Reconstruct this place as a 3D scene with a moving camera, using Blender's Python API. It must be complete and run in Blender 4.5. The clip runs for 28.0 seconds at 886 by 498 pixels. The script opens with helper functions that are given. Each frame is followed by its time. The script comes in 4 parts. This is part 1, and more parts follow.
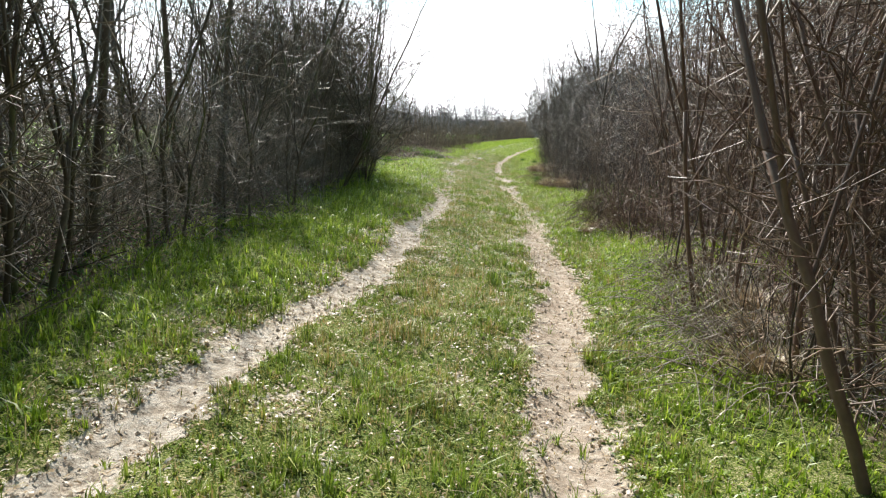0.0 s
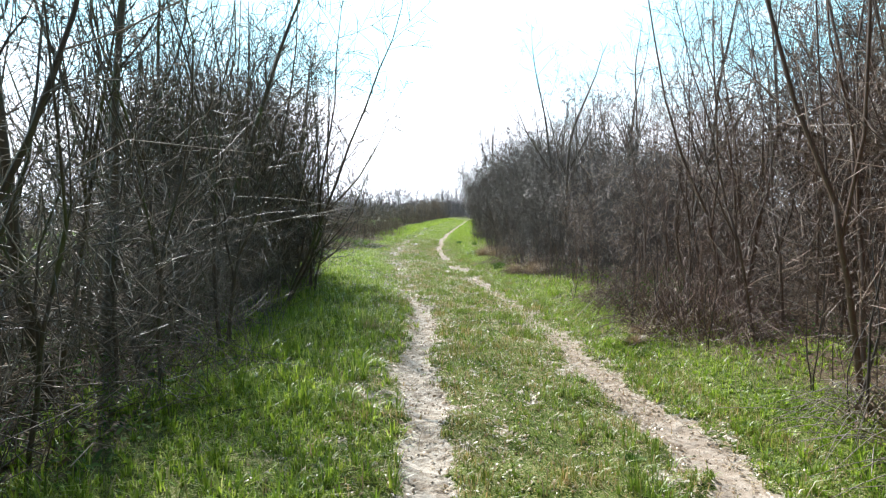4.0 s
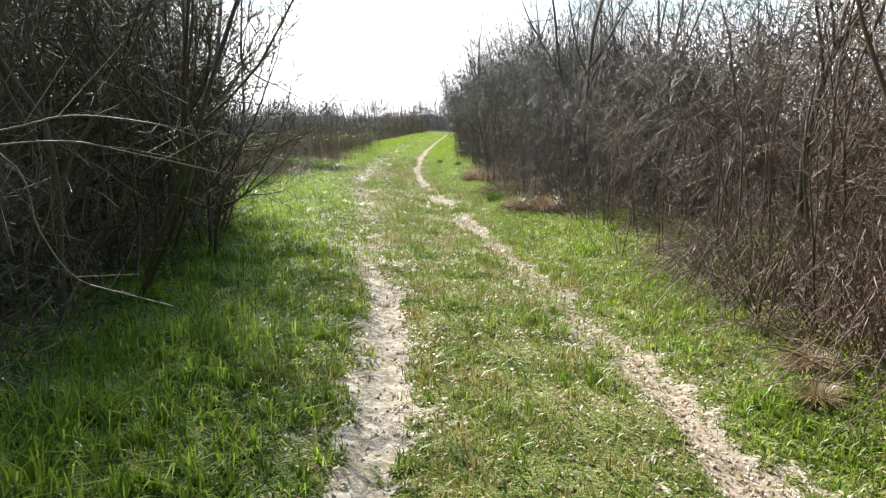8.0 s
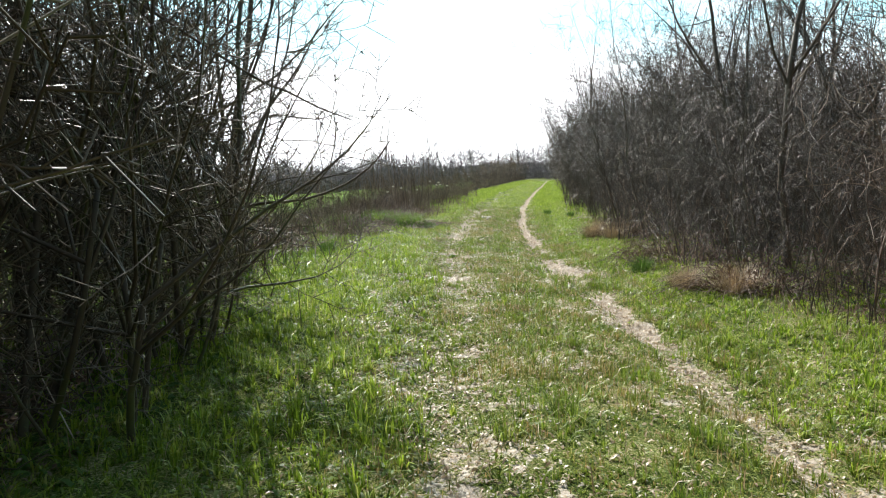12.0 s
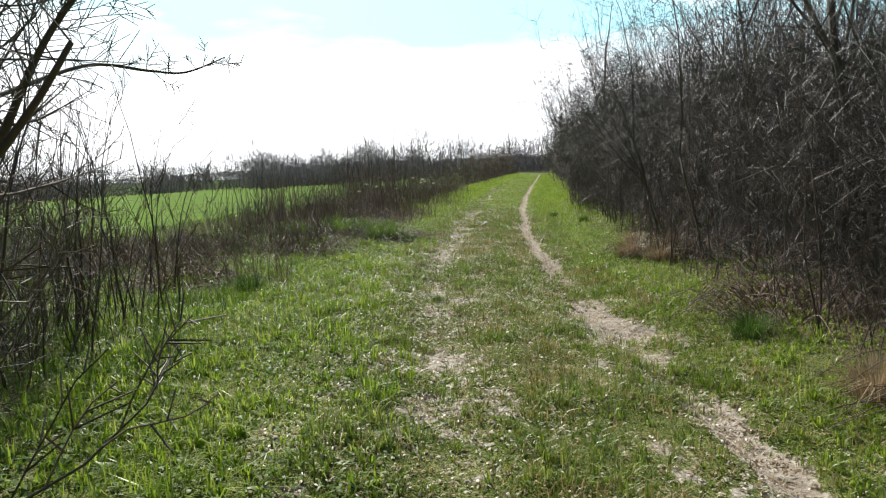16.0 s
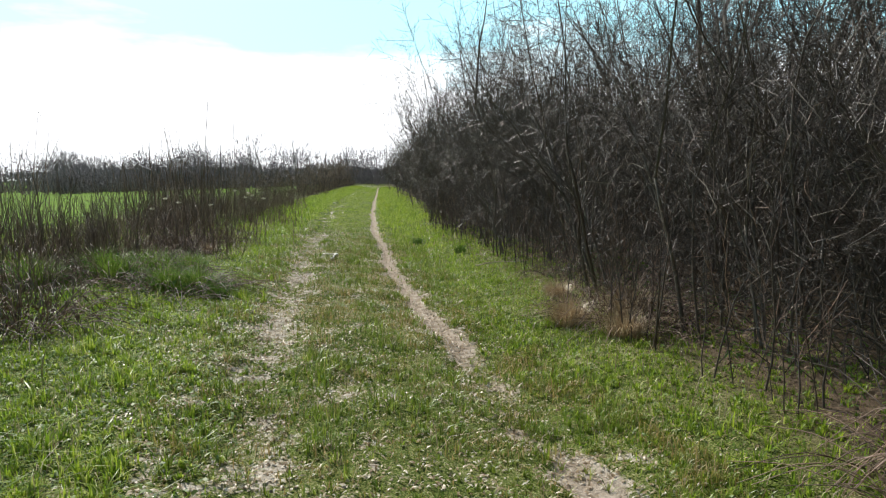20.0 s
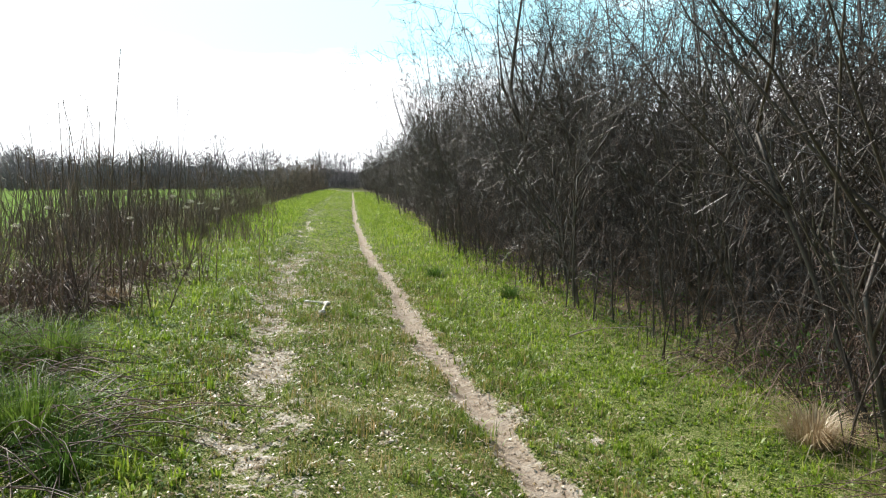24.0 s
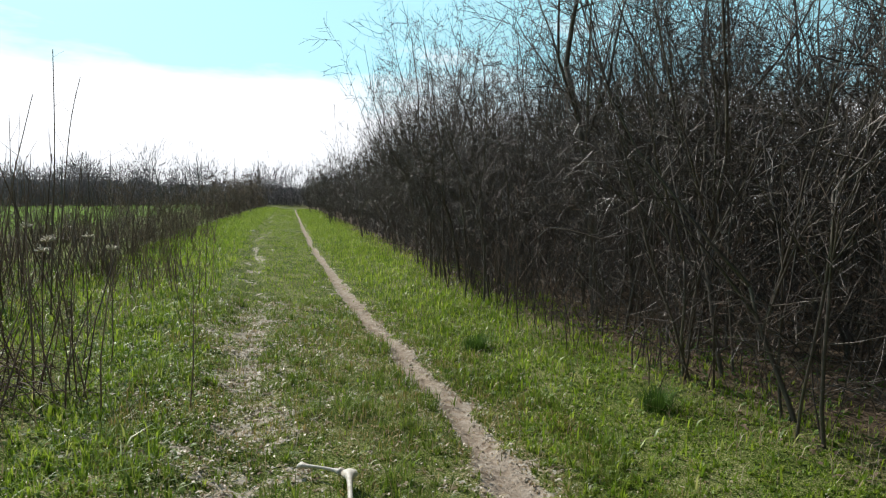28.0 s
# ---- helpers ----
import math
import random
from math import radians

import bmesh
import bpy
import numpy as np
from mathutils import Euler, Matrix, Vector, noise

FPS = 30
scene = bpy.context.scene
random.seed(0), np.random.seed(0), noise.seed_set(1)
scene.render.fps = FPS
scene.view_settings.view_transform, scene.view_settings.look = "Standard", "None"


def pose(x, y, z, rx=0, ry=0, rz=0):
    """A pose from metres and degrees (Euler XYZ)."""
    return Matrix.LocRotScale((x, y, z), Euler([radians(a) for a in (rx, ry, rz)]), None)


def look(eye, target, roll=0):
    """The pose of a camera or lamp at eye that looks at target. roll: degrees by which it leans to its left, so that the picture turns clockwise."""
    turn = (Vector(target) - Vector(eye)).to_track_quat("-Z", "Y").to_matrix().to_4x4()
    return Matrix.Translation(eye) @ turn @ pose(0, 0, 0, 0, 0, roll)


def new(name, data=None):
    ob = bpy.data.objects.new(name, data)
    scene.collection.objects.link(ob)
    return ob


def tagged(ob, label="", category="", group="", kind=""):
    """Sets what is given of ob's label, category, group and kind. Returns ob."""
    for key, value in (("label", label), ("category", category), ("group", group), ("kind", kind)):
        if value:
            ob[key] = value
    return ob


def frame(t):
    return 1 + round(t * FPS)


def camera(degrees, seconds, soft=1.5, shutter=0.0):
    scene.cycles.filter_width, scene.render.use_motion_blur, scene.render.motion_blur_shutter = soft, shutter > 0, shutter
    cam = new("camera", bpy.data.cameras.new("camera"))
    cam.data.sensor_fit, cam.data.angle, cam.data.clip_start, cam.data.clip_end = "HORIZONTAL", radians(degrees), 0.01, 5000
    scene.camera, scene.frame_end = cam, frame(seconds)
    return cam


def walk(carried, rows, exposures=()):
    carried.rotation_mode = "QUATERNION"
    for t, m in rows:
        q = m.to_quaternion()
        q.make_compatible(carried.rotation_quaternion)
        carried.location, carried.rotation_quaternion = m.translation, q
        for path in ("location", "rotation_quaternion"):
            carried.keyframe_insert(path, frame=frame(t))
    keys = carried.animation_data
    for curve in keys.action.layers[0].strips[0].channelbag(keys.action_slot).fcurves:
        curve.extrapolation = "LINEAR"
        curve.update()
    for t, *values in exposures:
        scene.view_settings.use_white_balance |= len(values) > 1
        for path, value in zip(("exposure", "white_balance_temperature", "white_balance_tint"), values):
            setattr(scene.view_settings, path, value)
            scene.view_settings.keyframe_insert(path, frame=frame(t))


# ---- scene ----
cam = camera(67.1, 28.0, 1.2)
PATH = [
    (0, (0.95, 1.783, 1.337), (0.874, 3.749, 0.977), 2.9),
    (0.5, (0.7, 2.121, 1.314), (0.562, 4.089, 0.988), 1.0),
    (1, (0.48, 2.503, 1.303), (0.494, 4.481, 1.009), -0.7),
    (1.5, (0.322, 2.871, 1.313), (0.32, 4.851, 1.029), -0.4),
    (2, (0.159, 3.18, 1.336), (0.285, 5.149, 1.005), -0.9),
    (2.5, (0.08, 3.483, 1.359), (0.343, 5.452, 1.124), 0.1),
    (3, (-0.009, 3.835, 1.365), (0.359, 5.774, 1.04), -1.2),
    (3.5, (-0.024, 4.191, 1.362), (0.497, 6.106, 1.116), -3.6),
    (4, (-0.014, 4.552, 1.361), (0.16, 6.541, 1.248), -0.7),
    (4.5, (-0.004, 4.909, 1.355), (0.11, 6.895, 1.147), 1.2),
    (6.5, (0.119, 7.108, 1.366), (0.376, 9.067, 1.053), 1.4),
    (7, (0.196, 7.507, 1.368), (0.397, 9.466, 1.017), 0.4),
    (7.5, (0.217, 7.934, 1.376), (0.478, 9.892, 1.061), -0.3),
    (8, (0.326, 8.376, 1.37), (0.556, 10.329, 1.003), -0.8),
    (8.5, (0.373, 8.768, 1.355), (0.545, 10.716, 0.934), -1.0),
    (9, (0.451, 9.208, 1.335), (0.732, 11.142, 0.912), -0.2),
    (9.5, (0.538, 9.653, 1.324), (0.768, 11.593, 0.896), 0.0),
    (10, (0.547, 10.116, 1.327), (0.715, 12.072, 0.943), -0.2),
    (10.5, (0.584, 10.587, 1.297), (0.769, 12.545, 0.936), 0.1),
    (11, (0.515, 11.053, 1.281), (0.569, 13.021, 0.931), -0.9),
    (11.5, (0.449, 11.489, 1.27), (0.5, 13.47, 1.001), -1.1),
    (12, (0.403, 11.949, 1.282), (0.348, 13.937, 1.066), -2.5),
    (12.5, (0.322, 12.426, 1.29), (0.273, 14.412, 1.056), -2.8),
    (14.5, (0.445, 14.181, 1.308), (0.449, 16.165, 1.055), -2.7),
    (15, (0.395, 14.638, 1.325), (0.409, 16.621, 1.066), -2.7),
    (15.5, (0.415, 15.102, 1.318), (0.395, 17.08, 1.024), -2.5),
    (16, (0.426, 15.54, 1.353), (0.401, 17.526, 1.114), -2.4),
    (16.5, (0.417, 16.008, 1.358), (0.435, 18.003, 1.215), -2.1),
    (17, (0.462, 16.476, 1.352), (0.499, 18.471, 1.218), -2.3),
    (17.5, (0.455, 16.97, 1.359), (0.651, 18.954, 1.199), -3.4),
    (18, (0.478, 17.475, 1.38), (0.682, 19.457, 1.208), -3.4),
    (18.5, (0.428, 17.953, 1.384), (0.633, 19.93, 1.162), -2.2),
    (19, (0.453, 18.478, 1.381), (0.794, 20.434, 1.14), -0.5),
    (19.5, (0.388, 18.976, 1.397), (0.737, 20.933, 1.175), -0.6),
    (20, (0.37, 19.456, 1.391), (0.836, 21.389, 1.175), -0.4),
    (20.5, (0.384, 19.959, 1.383), (0.833, 21.893, 1.145), 0.5),
    (21, (0.346, 20.457, 1.4), (0.907, 22.36, 1.15), 2.2),
    (21.5, (0.372, 20.998, 1.423), (0.932, 22.904, 1.193), 2.3),
    (22, (0.338, 21.528, 1.42), (0.853, 23.45, 1.217), 2.2),
    (22.5, (0.353, 22.081, 1.407), (0.843, 24.011, 1.217), 2.2),
    (24.5, (0.507, 24.27, 1.383), (1.074, 26.178, 1.186), 0.9),
    (25, (0.535, 24.801, 1.379), (1.073, 26.723, 1.242), 1.3),
    (25.5, (0.509, 25.314, 1.377), (1.07, 27.232, 1.309), 0.9),
    (26, (0.526, 25.833, 1.373), (1.12, 27.743, 1.369), 0.3),
    (26.5, (0.502, 26.331, 1.37), (1.09, 28.242, 1.364), -0.1),
    (27, (0.525, 26.825, 1.37), (1.189, 28.711, 1.335), 0.2),
    (27.5, (0.519, 27.32, 1.374), (1.158, 29.213, 1.281), 1.1),
    (28, (0.515, 27.792, 1.377), (1.241, 29.65, 1.234), 1.3),
]
EXPOSURES = [(t, stops, kelvin, 10) for t, stops, kelvin in (
    (0, 0.68, 6500), (3, 0.75, 6500), (4, 0.75, 6050), (4.6, 0.8, 6500), (6.5, 0.9, 6500), (9, 0.85, 6500), (10, 0.8, 6500), (11, 0.65, 6500), (12.5, 0.45, 6500), (15, -0.05, 6500),
    (16, 0.0, 6500), (17, -0.5, 6200), (18, -0.65, 6050), (19, -0.35, 6500), (20, -0.05, 6500), (22.5, 0.3, 6500), (25, 0.15, 6500), (26, -0.35, 6250), (27, -0.7, 6000), (28, -0.35, 6400))]
walk(cam, [(t, look(eye, target, roll)) for t, eye, target, roll in PATH], EXPOSURES)

# ---- world, sun, exposure ----
SUN_AZ, SUN_EL = 18.0, 42.0          # degrees left of the +y axis, degrees above the horizon
world = bpy.data.worlds.new("sky")
scene.world = world
world.use_nodes = True
wn, wl = world.node_tree.nodes, world.node_tree.links
wn.clear()
w_out = wn.new("ShaderNodeOutputWorld")
w_bg = wn.new("ShaderNodeBackground")
w_sky = wn.new("ShaderNodeTexSky")
w_sky.sky_type = "NISHITA"
w_sky.sun_disc = False
w_sky.sun_elevation = radians(SUN_EL)
w_sky.sun_rotation = radians(-SUN_AZ)
w_sky.air_density, w_sky.dust_density, w_sky.ozone_density = 1.0, 1.6, 1.0
w_coord = wn.new("ShaderNodeTexCoord")
w_map = wn.new("ShaderNodeMapping")
w_map.inputs["Scale"].default_value = (1.6, 1.6, 6.5)
w_noise = wn.new("ShaderNodeTexNoise")
w_noise.inputs["Scale"].default_value = 1.7
w_noise.inputs["Detail"].default_value = 7.0
w_noise.inputs["Roughness"].default_value = 0.55
w_sep = wn.new("ShaderNodeSeparateXYZ")
w_low = wn.new("ShaderNodeMapRange")            # thin cloud bank low over the land
w_low.inputs["From Min"].default_value = 0.08
w_low.inputs["From Max"].default_value = 0.26
w_low.inputs["To Min"].default_value = 0.36
w_low.inputs["To Max"].default_value = -0.20
w_add = wn.new("ShaderNodeMath")
w_add.operation = "ADD"
w_ramp = wn.new("ShaderNodeMapRange")
w_ramp.inputs["From Min"].default_value = 0.47
w_ramp.inputs["From Max"].default_value = 0.68
w_mix = wn.new("ShaderNodeMix")
w_mix.data_type = "RGBA"
w_mix.inputs["B"].default_value = (16.0, 16.3, 16.8, 1)
wl.new(w_coord.outputs["Generated"], w_map.inputs["Vector"])
wl.new(w_map.outputs["Vector"], w_noise.inputs["Vector"])
wl.new(w_coord.outputs["Generated"], w_sep.inputs["Vector"])
wl.new(w_sep.outputs["Z"], w_low.inputs["Value"])
wl.new(w_noise.outputs["Fac"], w_add.inputs[0])
wl.new(w_low.outputs["Result"], w_add.inputs[1])
wl.new(w_add.outputs["Value"], w_ramp.inputs["Value"])
wl.new(w_ramp.outputs["Result"], w_mix.inputs["Factor"])
w_veil = wn.new("ShaderNodeMix")                # thin high haze
w_veil.data_type = "RGBA"
w_veil.inputs["Factor"].default_value = 0.7
w_veil.inputs["B"].default_value = (8.0, 15.2, 16.8, 1)
w_dot = wn.new("ShaderNodeVectorMath")
w_dot.operation = "DOT_PRODUCT"
w_dot.inputs[1].default_value = (-math.sin(radians(SUN_AZ)) * math.cos(radians(SUN_EL)), math.cos(radians(SUN_AZ)) * math.cos(radians(SUN_EL)), math.sin(radians(SUN_EL)))
wl.new(w_coord.outputs["Generated"], w_dot.inputs[0])
w_near = wn.new("ShaderNodeMapRange")           # haze and cloud shine by forward scattering, towards the sun
w_near.inputs["From Min"].default_value = -0.3
w_near.inputs["From Max"].default_value = 0.75
w_near.inputs["To Min"].default_value = 0.12
w_near.inputs["To Max"].default_value = 1.0
wl.new(w_dot.outputs["Value"], w_near.inputs["Value"])
w_air = wn.new("ShaderNodeMapRange")            # the haze thins towards the zenith
w_air.inputs["From Min"].default_value = 0.30
w_air.inputs["From Max"].default_value = 0.75
w_air.inputs["To Min"].default_value = 0.7
w_air.inputs["To Max"].default_value = 0.06
wl.new(w_sep.outputs["Z"], w_air.inputs["Value"])
wl.new(w_air.outputs["Result"], w_veil.inputs["Factor"])
w_gain = wn.new("ShaderNodeVectorMath")
w_gain.operation = "SCALE"
wl.new(w_sky.outputs["Color"], w_veil.inputs["A"])
wl.new(w_veil.outputs["Result"], w_mix.inputs["A"])
wl.new(w_mix.outputs["Result"], w_gain.inputs[0])
wl.new(w_near.outputs["Result"], w_gain.inputs["Scale"])
wl.new(w_gain.outputs["Vector"], w_bg.inputs["Color"])
w_bg.inputs["Strength"].default_value = 0.10
wl.new(w_bg.outputs["Background"], w_out.inputs["Surface"])

sun_data = bpy.data.lights.new("sun", "SUN")
sun_data.energy, sun_data.angle, sun_data.color = 5.0, radians(0.6), (1.0, 0.95, 0.87)
sun = new("sun", sun_data)
_az, _el = radians(SUN_AZ), radians(SUN_EL)
sun.matrix_world = look((-math.sin(_az) * math.cos(_el) * 60, math.cos(_az) * math.cos(_el) * 60, math.sin(_el) * 60), (0, 0, 0))

# ---- materials ----


def ramp_node(nt, fac, stops):
    r = nt.nodes.new("ShaderNodeValToRGB")
    while len(r.color_ramp.elements) < len(stops):
        r.color_ramp.elements.new(0.5)
    for e, (p, c) in zip(r.color_ramp.elements, stops):
        e.position, e.color = p, (*c, 1)
    nt.links.new(fac, r.inputs["Fac"])
    return r.outputs["Color"]


def noise_node(nt, scale, detail=4.0, rough=0.55, vec=None):
    n = nt.nodes.new("ShaderNodeTexNoise")
    n.inputs["Scale"].default_value, n.inputs["Detail"].default_value, n.inputs["Roughness"].default_value = scale, detail, rough
    if vec is not None:
        nt.links.new(vec, n.inputs["Vector"])
    return n.outputs["Fac"]


def mix_node(nt, fac, a, b, mode="MIX"):
    m = nt.nodes.new("ShaderNodeMix")
    m.data_type, m.blend_type = "RGBA", mode
    for sock, v in (("Factor", fac), ("A", a), ("B", b)):
        if isinstance(v, (int, float)):
            m.inputs[sock].default_value = v
        elif isinstance(v, tuple):
            m.inputs[sock].default_value = (*v, 1)
        else:
            nt.links.new(v, m.inputs[sock])
    return m.outputs["Result"]


def math_node(nt, op, a, b):
    m = nt.nodes.new("ShaderNodeMath")
    m.operation = op
    for k, v in enumerate((a, b)):
        if isinstance(v, (int, float)):
            m.inputs[k].default_value = v
        else:
            nt.links.new(v, m.inputs[k])
    return m.outputs["Value"]


def material(name):
    m = bpy.data.materials.new(name)
    m.use_nodes = True
    return m, m.node_tree, m.node_tree.nodes["Principled BSDF"]


def bump_node(nt, height, strength, distance, bsdf):
    b = nt.nodes.new("ShaderNodeBump")
    b.inputs["Strength"].default_value, b.inputs["Distance"].default_value = strength, distance
    nt.links.new(height, b.inputs["Height"])
    nt.links.new(b.outputs["Normal"], bsdf.inputs["Normal"])


def bark_material(name, dark, light, moss=0.0, rough=0.6):
    m, nt, p = material(name)
    pos = nt.nodes.new("ShaderNodeTexCoord").outputs["Object"]
    info = nt.nodes.new("ShaderNodeObjectInfo")
    isl = nt.nodes.new("ShaderNodeNewGeometry")
    fine = noise_node(nt, 38.0, 4.0, 0.65, pos)
    wide = noise_node(nt, 2.2, 3.0, 0.5, pos)
    f = math_node(nt, "ADD", math_node(nt, "MULTIPLY", fine, 0.3), math_node(nt, "MULTIPLY", isl.outputs["Random Per Island"], 0.7))
    mid = tuple(0.62 * a + 0.38 * b for a, b in zip(dark, light))
    # random tone per twig; the palest stop puts sun glints into the colour
    col = ramp_node(nt, f, [(0.15, dark), (0.55, mid), (0.78, light), (0.85, tuple(min(1.0, 1.3 * b) for b in light))])
    col = mix_node(nt, math_node(nt, "MULTIPLY", info.outputs["Random"], 0.35), col, (dark[0] * 0.8, dark[1] * 0.7, dark[2] * 0.65))
    if moss:
        mask = ramp_node(nt, wide, [(0.5, (0, 0, 0)), (0.65, (moss, moss, moss))])
        col = mix_node(nt, mask, col, (0.10, 0.13, 0.035))
    nt.links.new(col, p.inputs["Base Color"])
    p.inputs["Roughness"].default_value = rough
    p.inputs["Specular IOR Level"].default_value = 0.4
    bump_node(nt, fine, 0.5, 0.004, p)
    return m


def blade_material(name, stops, glow=0.45, rough=0.38):
    m, nt, p = material(name)
    isl = nt.nodes.new("ShaderNodeNewGeometry")
    pos = nt.nodes.new("ShaderNodeTexCoord").outputs["Object"]
    wide = noise_node(nt, 1.3, 3.0, 0.6, pos)
    f = math_node(nt, "ADD", math_node(nt, "MULTIPLY", isl.outputs["Random Per Island"], 0.6), math_node(nt, "MULTIPLY", wide, 0.4))
    col = ramp_node(nt, f, stops)
    nt.links.new(col, p.inputs["Base Color"])
    p.inputs["Roughness"].default_value = rough
    p.inputs["Specular IOR Level"].default_value = 0.5
    tr = nt.nodes.new("ShaderNodeBsdfTranslucent")
    nt.links.new(col, tr.inputs["Color"])
    mx = nt.nodes.new("ShaderNodeMixShader")
    mx.inputs["Fac"].default_value = glow
    nt.links.new(p.outputs["BSDF"], mx.inputs[1])
    nt.links.new(tr.outputs["BSDF"], mx.inputs[2])
    nt.links.new(mx.outputs["Shader"], nt.nodes["Material Output"].inputs["Surface"])
    return m


M_BARK = bark_material("grey_brown_bark", (0.06, 0.046, 0.037), (0.22, 0.178, 0.145), 0.2)
M_HEDGE = bark_material("mossy_hedge_twigs", (0.055, 0.042, 0.03), (0.27, 0.215, 0.16), 0.25, 0.45)
M_TWIG = bark_material("brown_twigs", (0.034, 0.026, 0.022), (0.165, 0.128, 0.104), 0.0, 0.42)
M_SCRUB = bark_material("brown_scrub_twigs", (0.092, 0.057, 0.043), (0.40, 0.285, 0.21), 0.0, 0.45)
# pale bluish grey: distance haze put into the far trees' bark colour
M_FAR = bark_material("hazed_far_wood", (0.155, 0.145, 0.16), (0.27, 0.25, 0.265), 0.0, 0.9)
M_RED = bark_material("red_brown_twigs", (0.085, 0.052, 0.04), (0.30, 0.20, 0.15), 0.0, 0.5)
M_MOSSY = bark_material("mossy_bark", (0.062, 0.050, 0.038), (0.22, 0.18, 0.135), 0.75)
M_DEAD = bark_material("bleached_dead_wood", (0.34, 0.28, 0.21), (0.64, 0.56, 0.46), 0.0, 0.6)
M_WEED = bark_material("dead_weed_stalks", (0.10, 0.07, 0.055), (0.33, 0.235, 0.175), 0.0, 0.6)
M_GREYDEAD = bark_material("grey_dead_wood", (0.17, 0.14, 0.11), (0.36, 0.31, 0.25), 0.0, 0.55)
M_LUSH = blade_material("lush_grass", [(0.12, (0.05, 0.10, 0.012)), (0.42, (0.20, 0.32, 0.024)), (0.7, (0.40, 0.51, 0.055)), (0.93, (0.62, 0.56, 0.27))], 0.52)
M_SHORT = blade_material("short_worn_grass", [(0.12, (0.085, 0.08, 0.018)), (0.34, (0.19, 0.22, 0.03)), (0.52, (0.34, 0.31, 0.08)), (0.7, (0.52, 0.36, 0.16)), (0.9, (0.76, 0.64, 0.43))], 0.35)
M_ROUGH = blade_material("rough_meadow_grass", [(0.12, (0.045, 0.085, 0.012)), (0.45, (0.14, 0.24, 0.022)), (0.75, (0.28, 0.39, 0.045)), (0.93, (0.5, 0.45, 0.2))], 0.45)
M_WORN = blade_material("trodden_grass", [(0.12, (0.06, 0.105, 0.012)), (0.45, (0.18, 0.28, 0.028)), (0.72, (0.32, 0.40, 0.06)), (0.9, (0.54, 0.46, 0.22))], 0.38)
M_STRAW = blade_material("dry_straw", [(0.1, (0.22, 0.145, 0.08)), (0.5, (0.42, 0.31, 0.18)), (0.9, (0.62, 0.52, 0.36))], 0.25)
M_HERB = blade_material("broad_green_leaves", [(0.1, (0.045, 0.09, 0.016)), (0.6, (0.10, 0.19, 0.03)), (0.95, (0.18, 0.27, 0.05))], 0.35, 0.8)

M_CLOVER = blade_material("small_broad_leaves", [(0.1, (0.06, 0.11, 0.016)), (0.6, (0.17, 0.27, 0.035)), (0.95, (0.34, 0.42, 0.10))], 0.4, 0.5)


def ground_material():
    m, nt, p = material("track_ground")
    pos = nt.nodes.new("ShaderNodeTexCoord").outputs["Object"]

    def mask(name):
        a = nt.nodes.new("ShaderNodeAttribute")
        a.attribute_name = name
        return a.outputs["Fac"]
    grit = noise_node(nt, 60.0, 6.0, 0.7, pos)
    clod = noise_node(nt, 13.0, 5.0, 0.65, pos)
    wide = noise_node(nt, 1.7, 5.0, 0.6, pos)
    soil = ramp_node(nt, clod, [(0.3, (0.12, 0.088, 0.060)), (0.46, (0.45, 0.39, 0.315)), (0.62, (0.74, 0.675, 0.585))])
    soil = mix_node(nt, 0.35, soil, ramp_node(nt, grit, [(0.35, (0.10, 0.075, 0.05)), (0.65, (0.62, 0.53, 0.42))]))
    brown = mix_node(nt, 0.5, soil, (0.34, 0.25, 0.18))
    soil = mix_node(nt, mask("brown"), soil, brown)
    thatch = noise_node(nt, 95.0, 3.0, 0.8, pos)
    turf = ramp_node(nt, math_node(nt, "ADD", math_node(nt, "MULTIPLY", thatch, 0.72), math_node(nt, "MULTIPLY", wide, 0.28)),
                     [(0.40, (0.02, 0.028, 0.008)), (0.47, (0.08, 0.12, 0.022)), (0.54, (0.19, 0.22, 0.06)), (0.60, (0.40, 0.35, 0.20)), (0.68, (0.62, 0.55, 0.42))])
    litter = ramp_node(nt, grit, [(0.3, (0.075, 0.055, 0.038)), (0.6, (0.17, 0.125, 0.085)), (0.8, (0.32, 0.25, 0.17))])
    crop = ramp_node(nt, math_node(nt, "ADD", math_node(nt, "MULTIPLY", noise_node(nt, 0.3, 6.0, 0.75, pos), 0.6), math_node(nt, "MULTIPLY", noise_node(nt, 7.0, 3.0, 0.7, pos), 0.4)), [(0.36, (0.055, 0.115, 0.014)), (0.5, (0.12, 0.205, 0.02)), (0.62, (0.19, 0.265, 0.035))])
    col = mix_node(nt, mask("litter"), turf, litter)
    col = mix_node(nt, mask("crop"), col, crop)
    edge = math_node(nt, "ADD", math_node(nt, "MULTIPLY", clod, 0.6), math_node(nt, "MULTIPLY", grit, 0.4))
    b = math_node(nt, "ADD", mask("bare"), math_node(nt, "MULTIPLY", math_node(nt, "SUBTRACT", edge, 0.5), 1.5))
    b = ramp_node(nt, b, [(0.42, (0, 0, 0)), (0.54, (1, 1, 1))])
    col = mix_node(nt, b, col, soil)
    nt.links.new(col, p.inputs["Base Color"])
    p.inputs["Roughness"].default_value = 0.95
    p.inputs["Specular IOR Level"].default_value = 0.06
    bump_node(nt, math_node(nt, "ADD", clod, math_node(nt, "MULTIPLY", grit, 0.4)), 0.9, 0.03, p)
    return m


M_GROUND = ground_material()


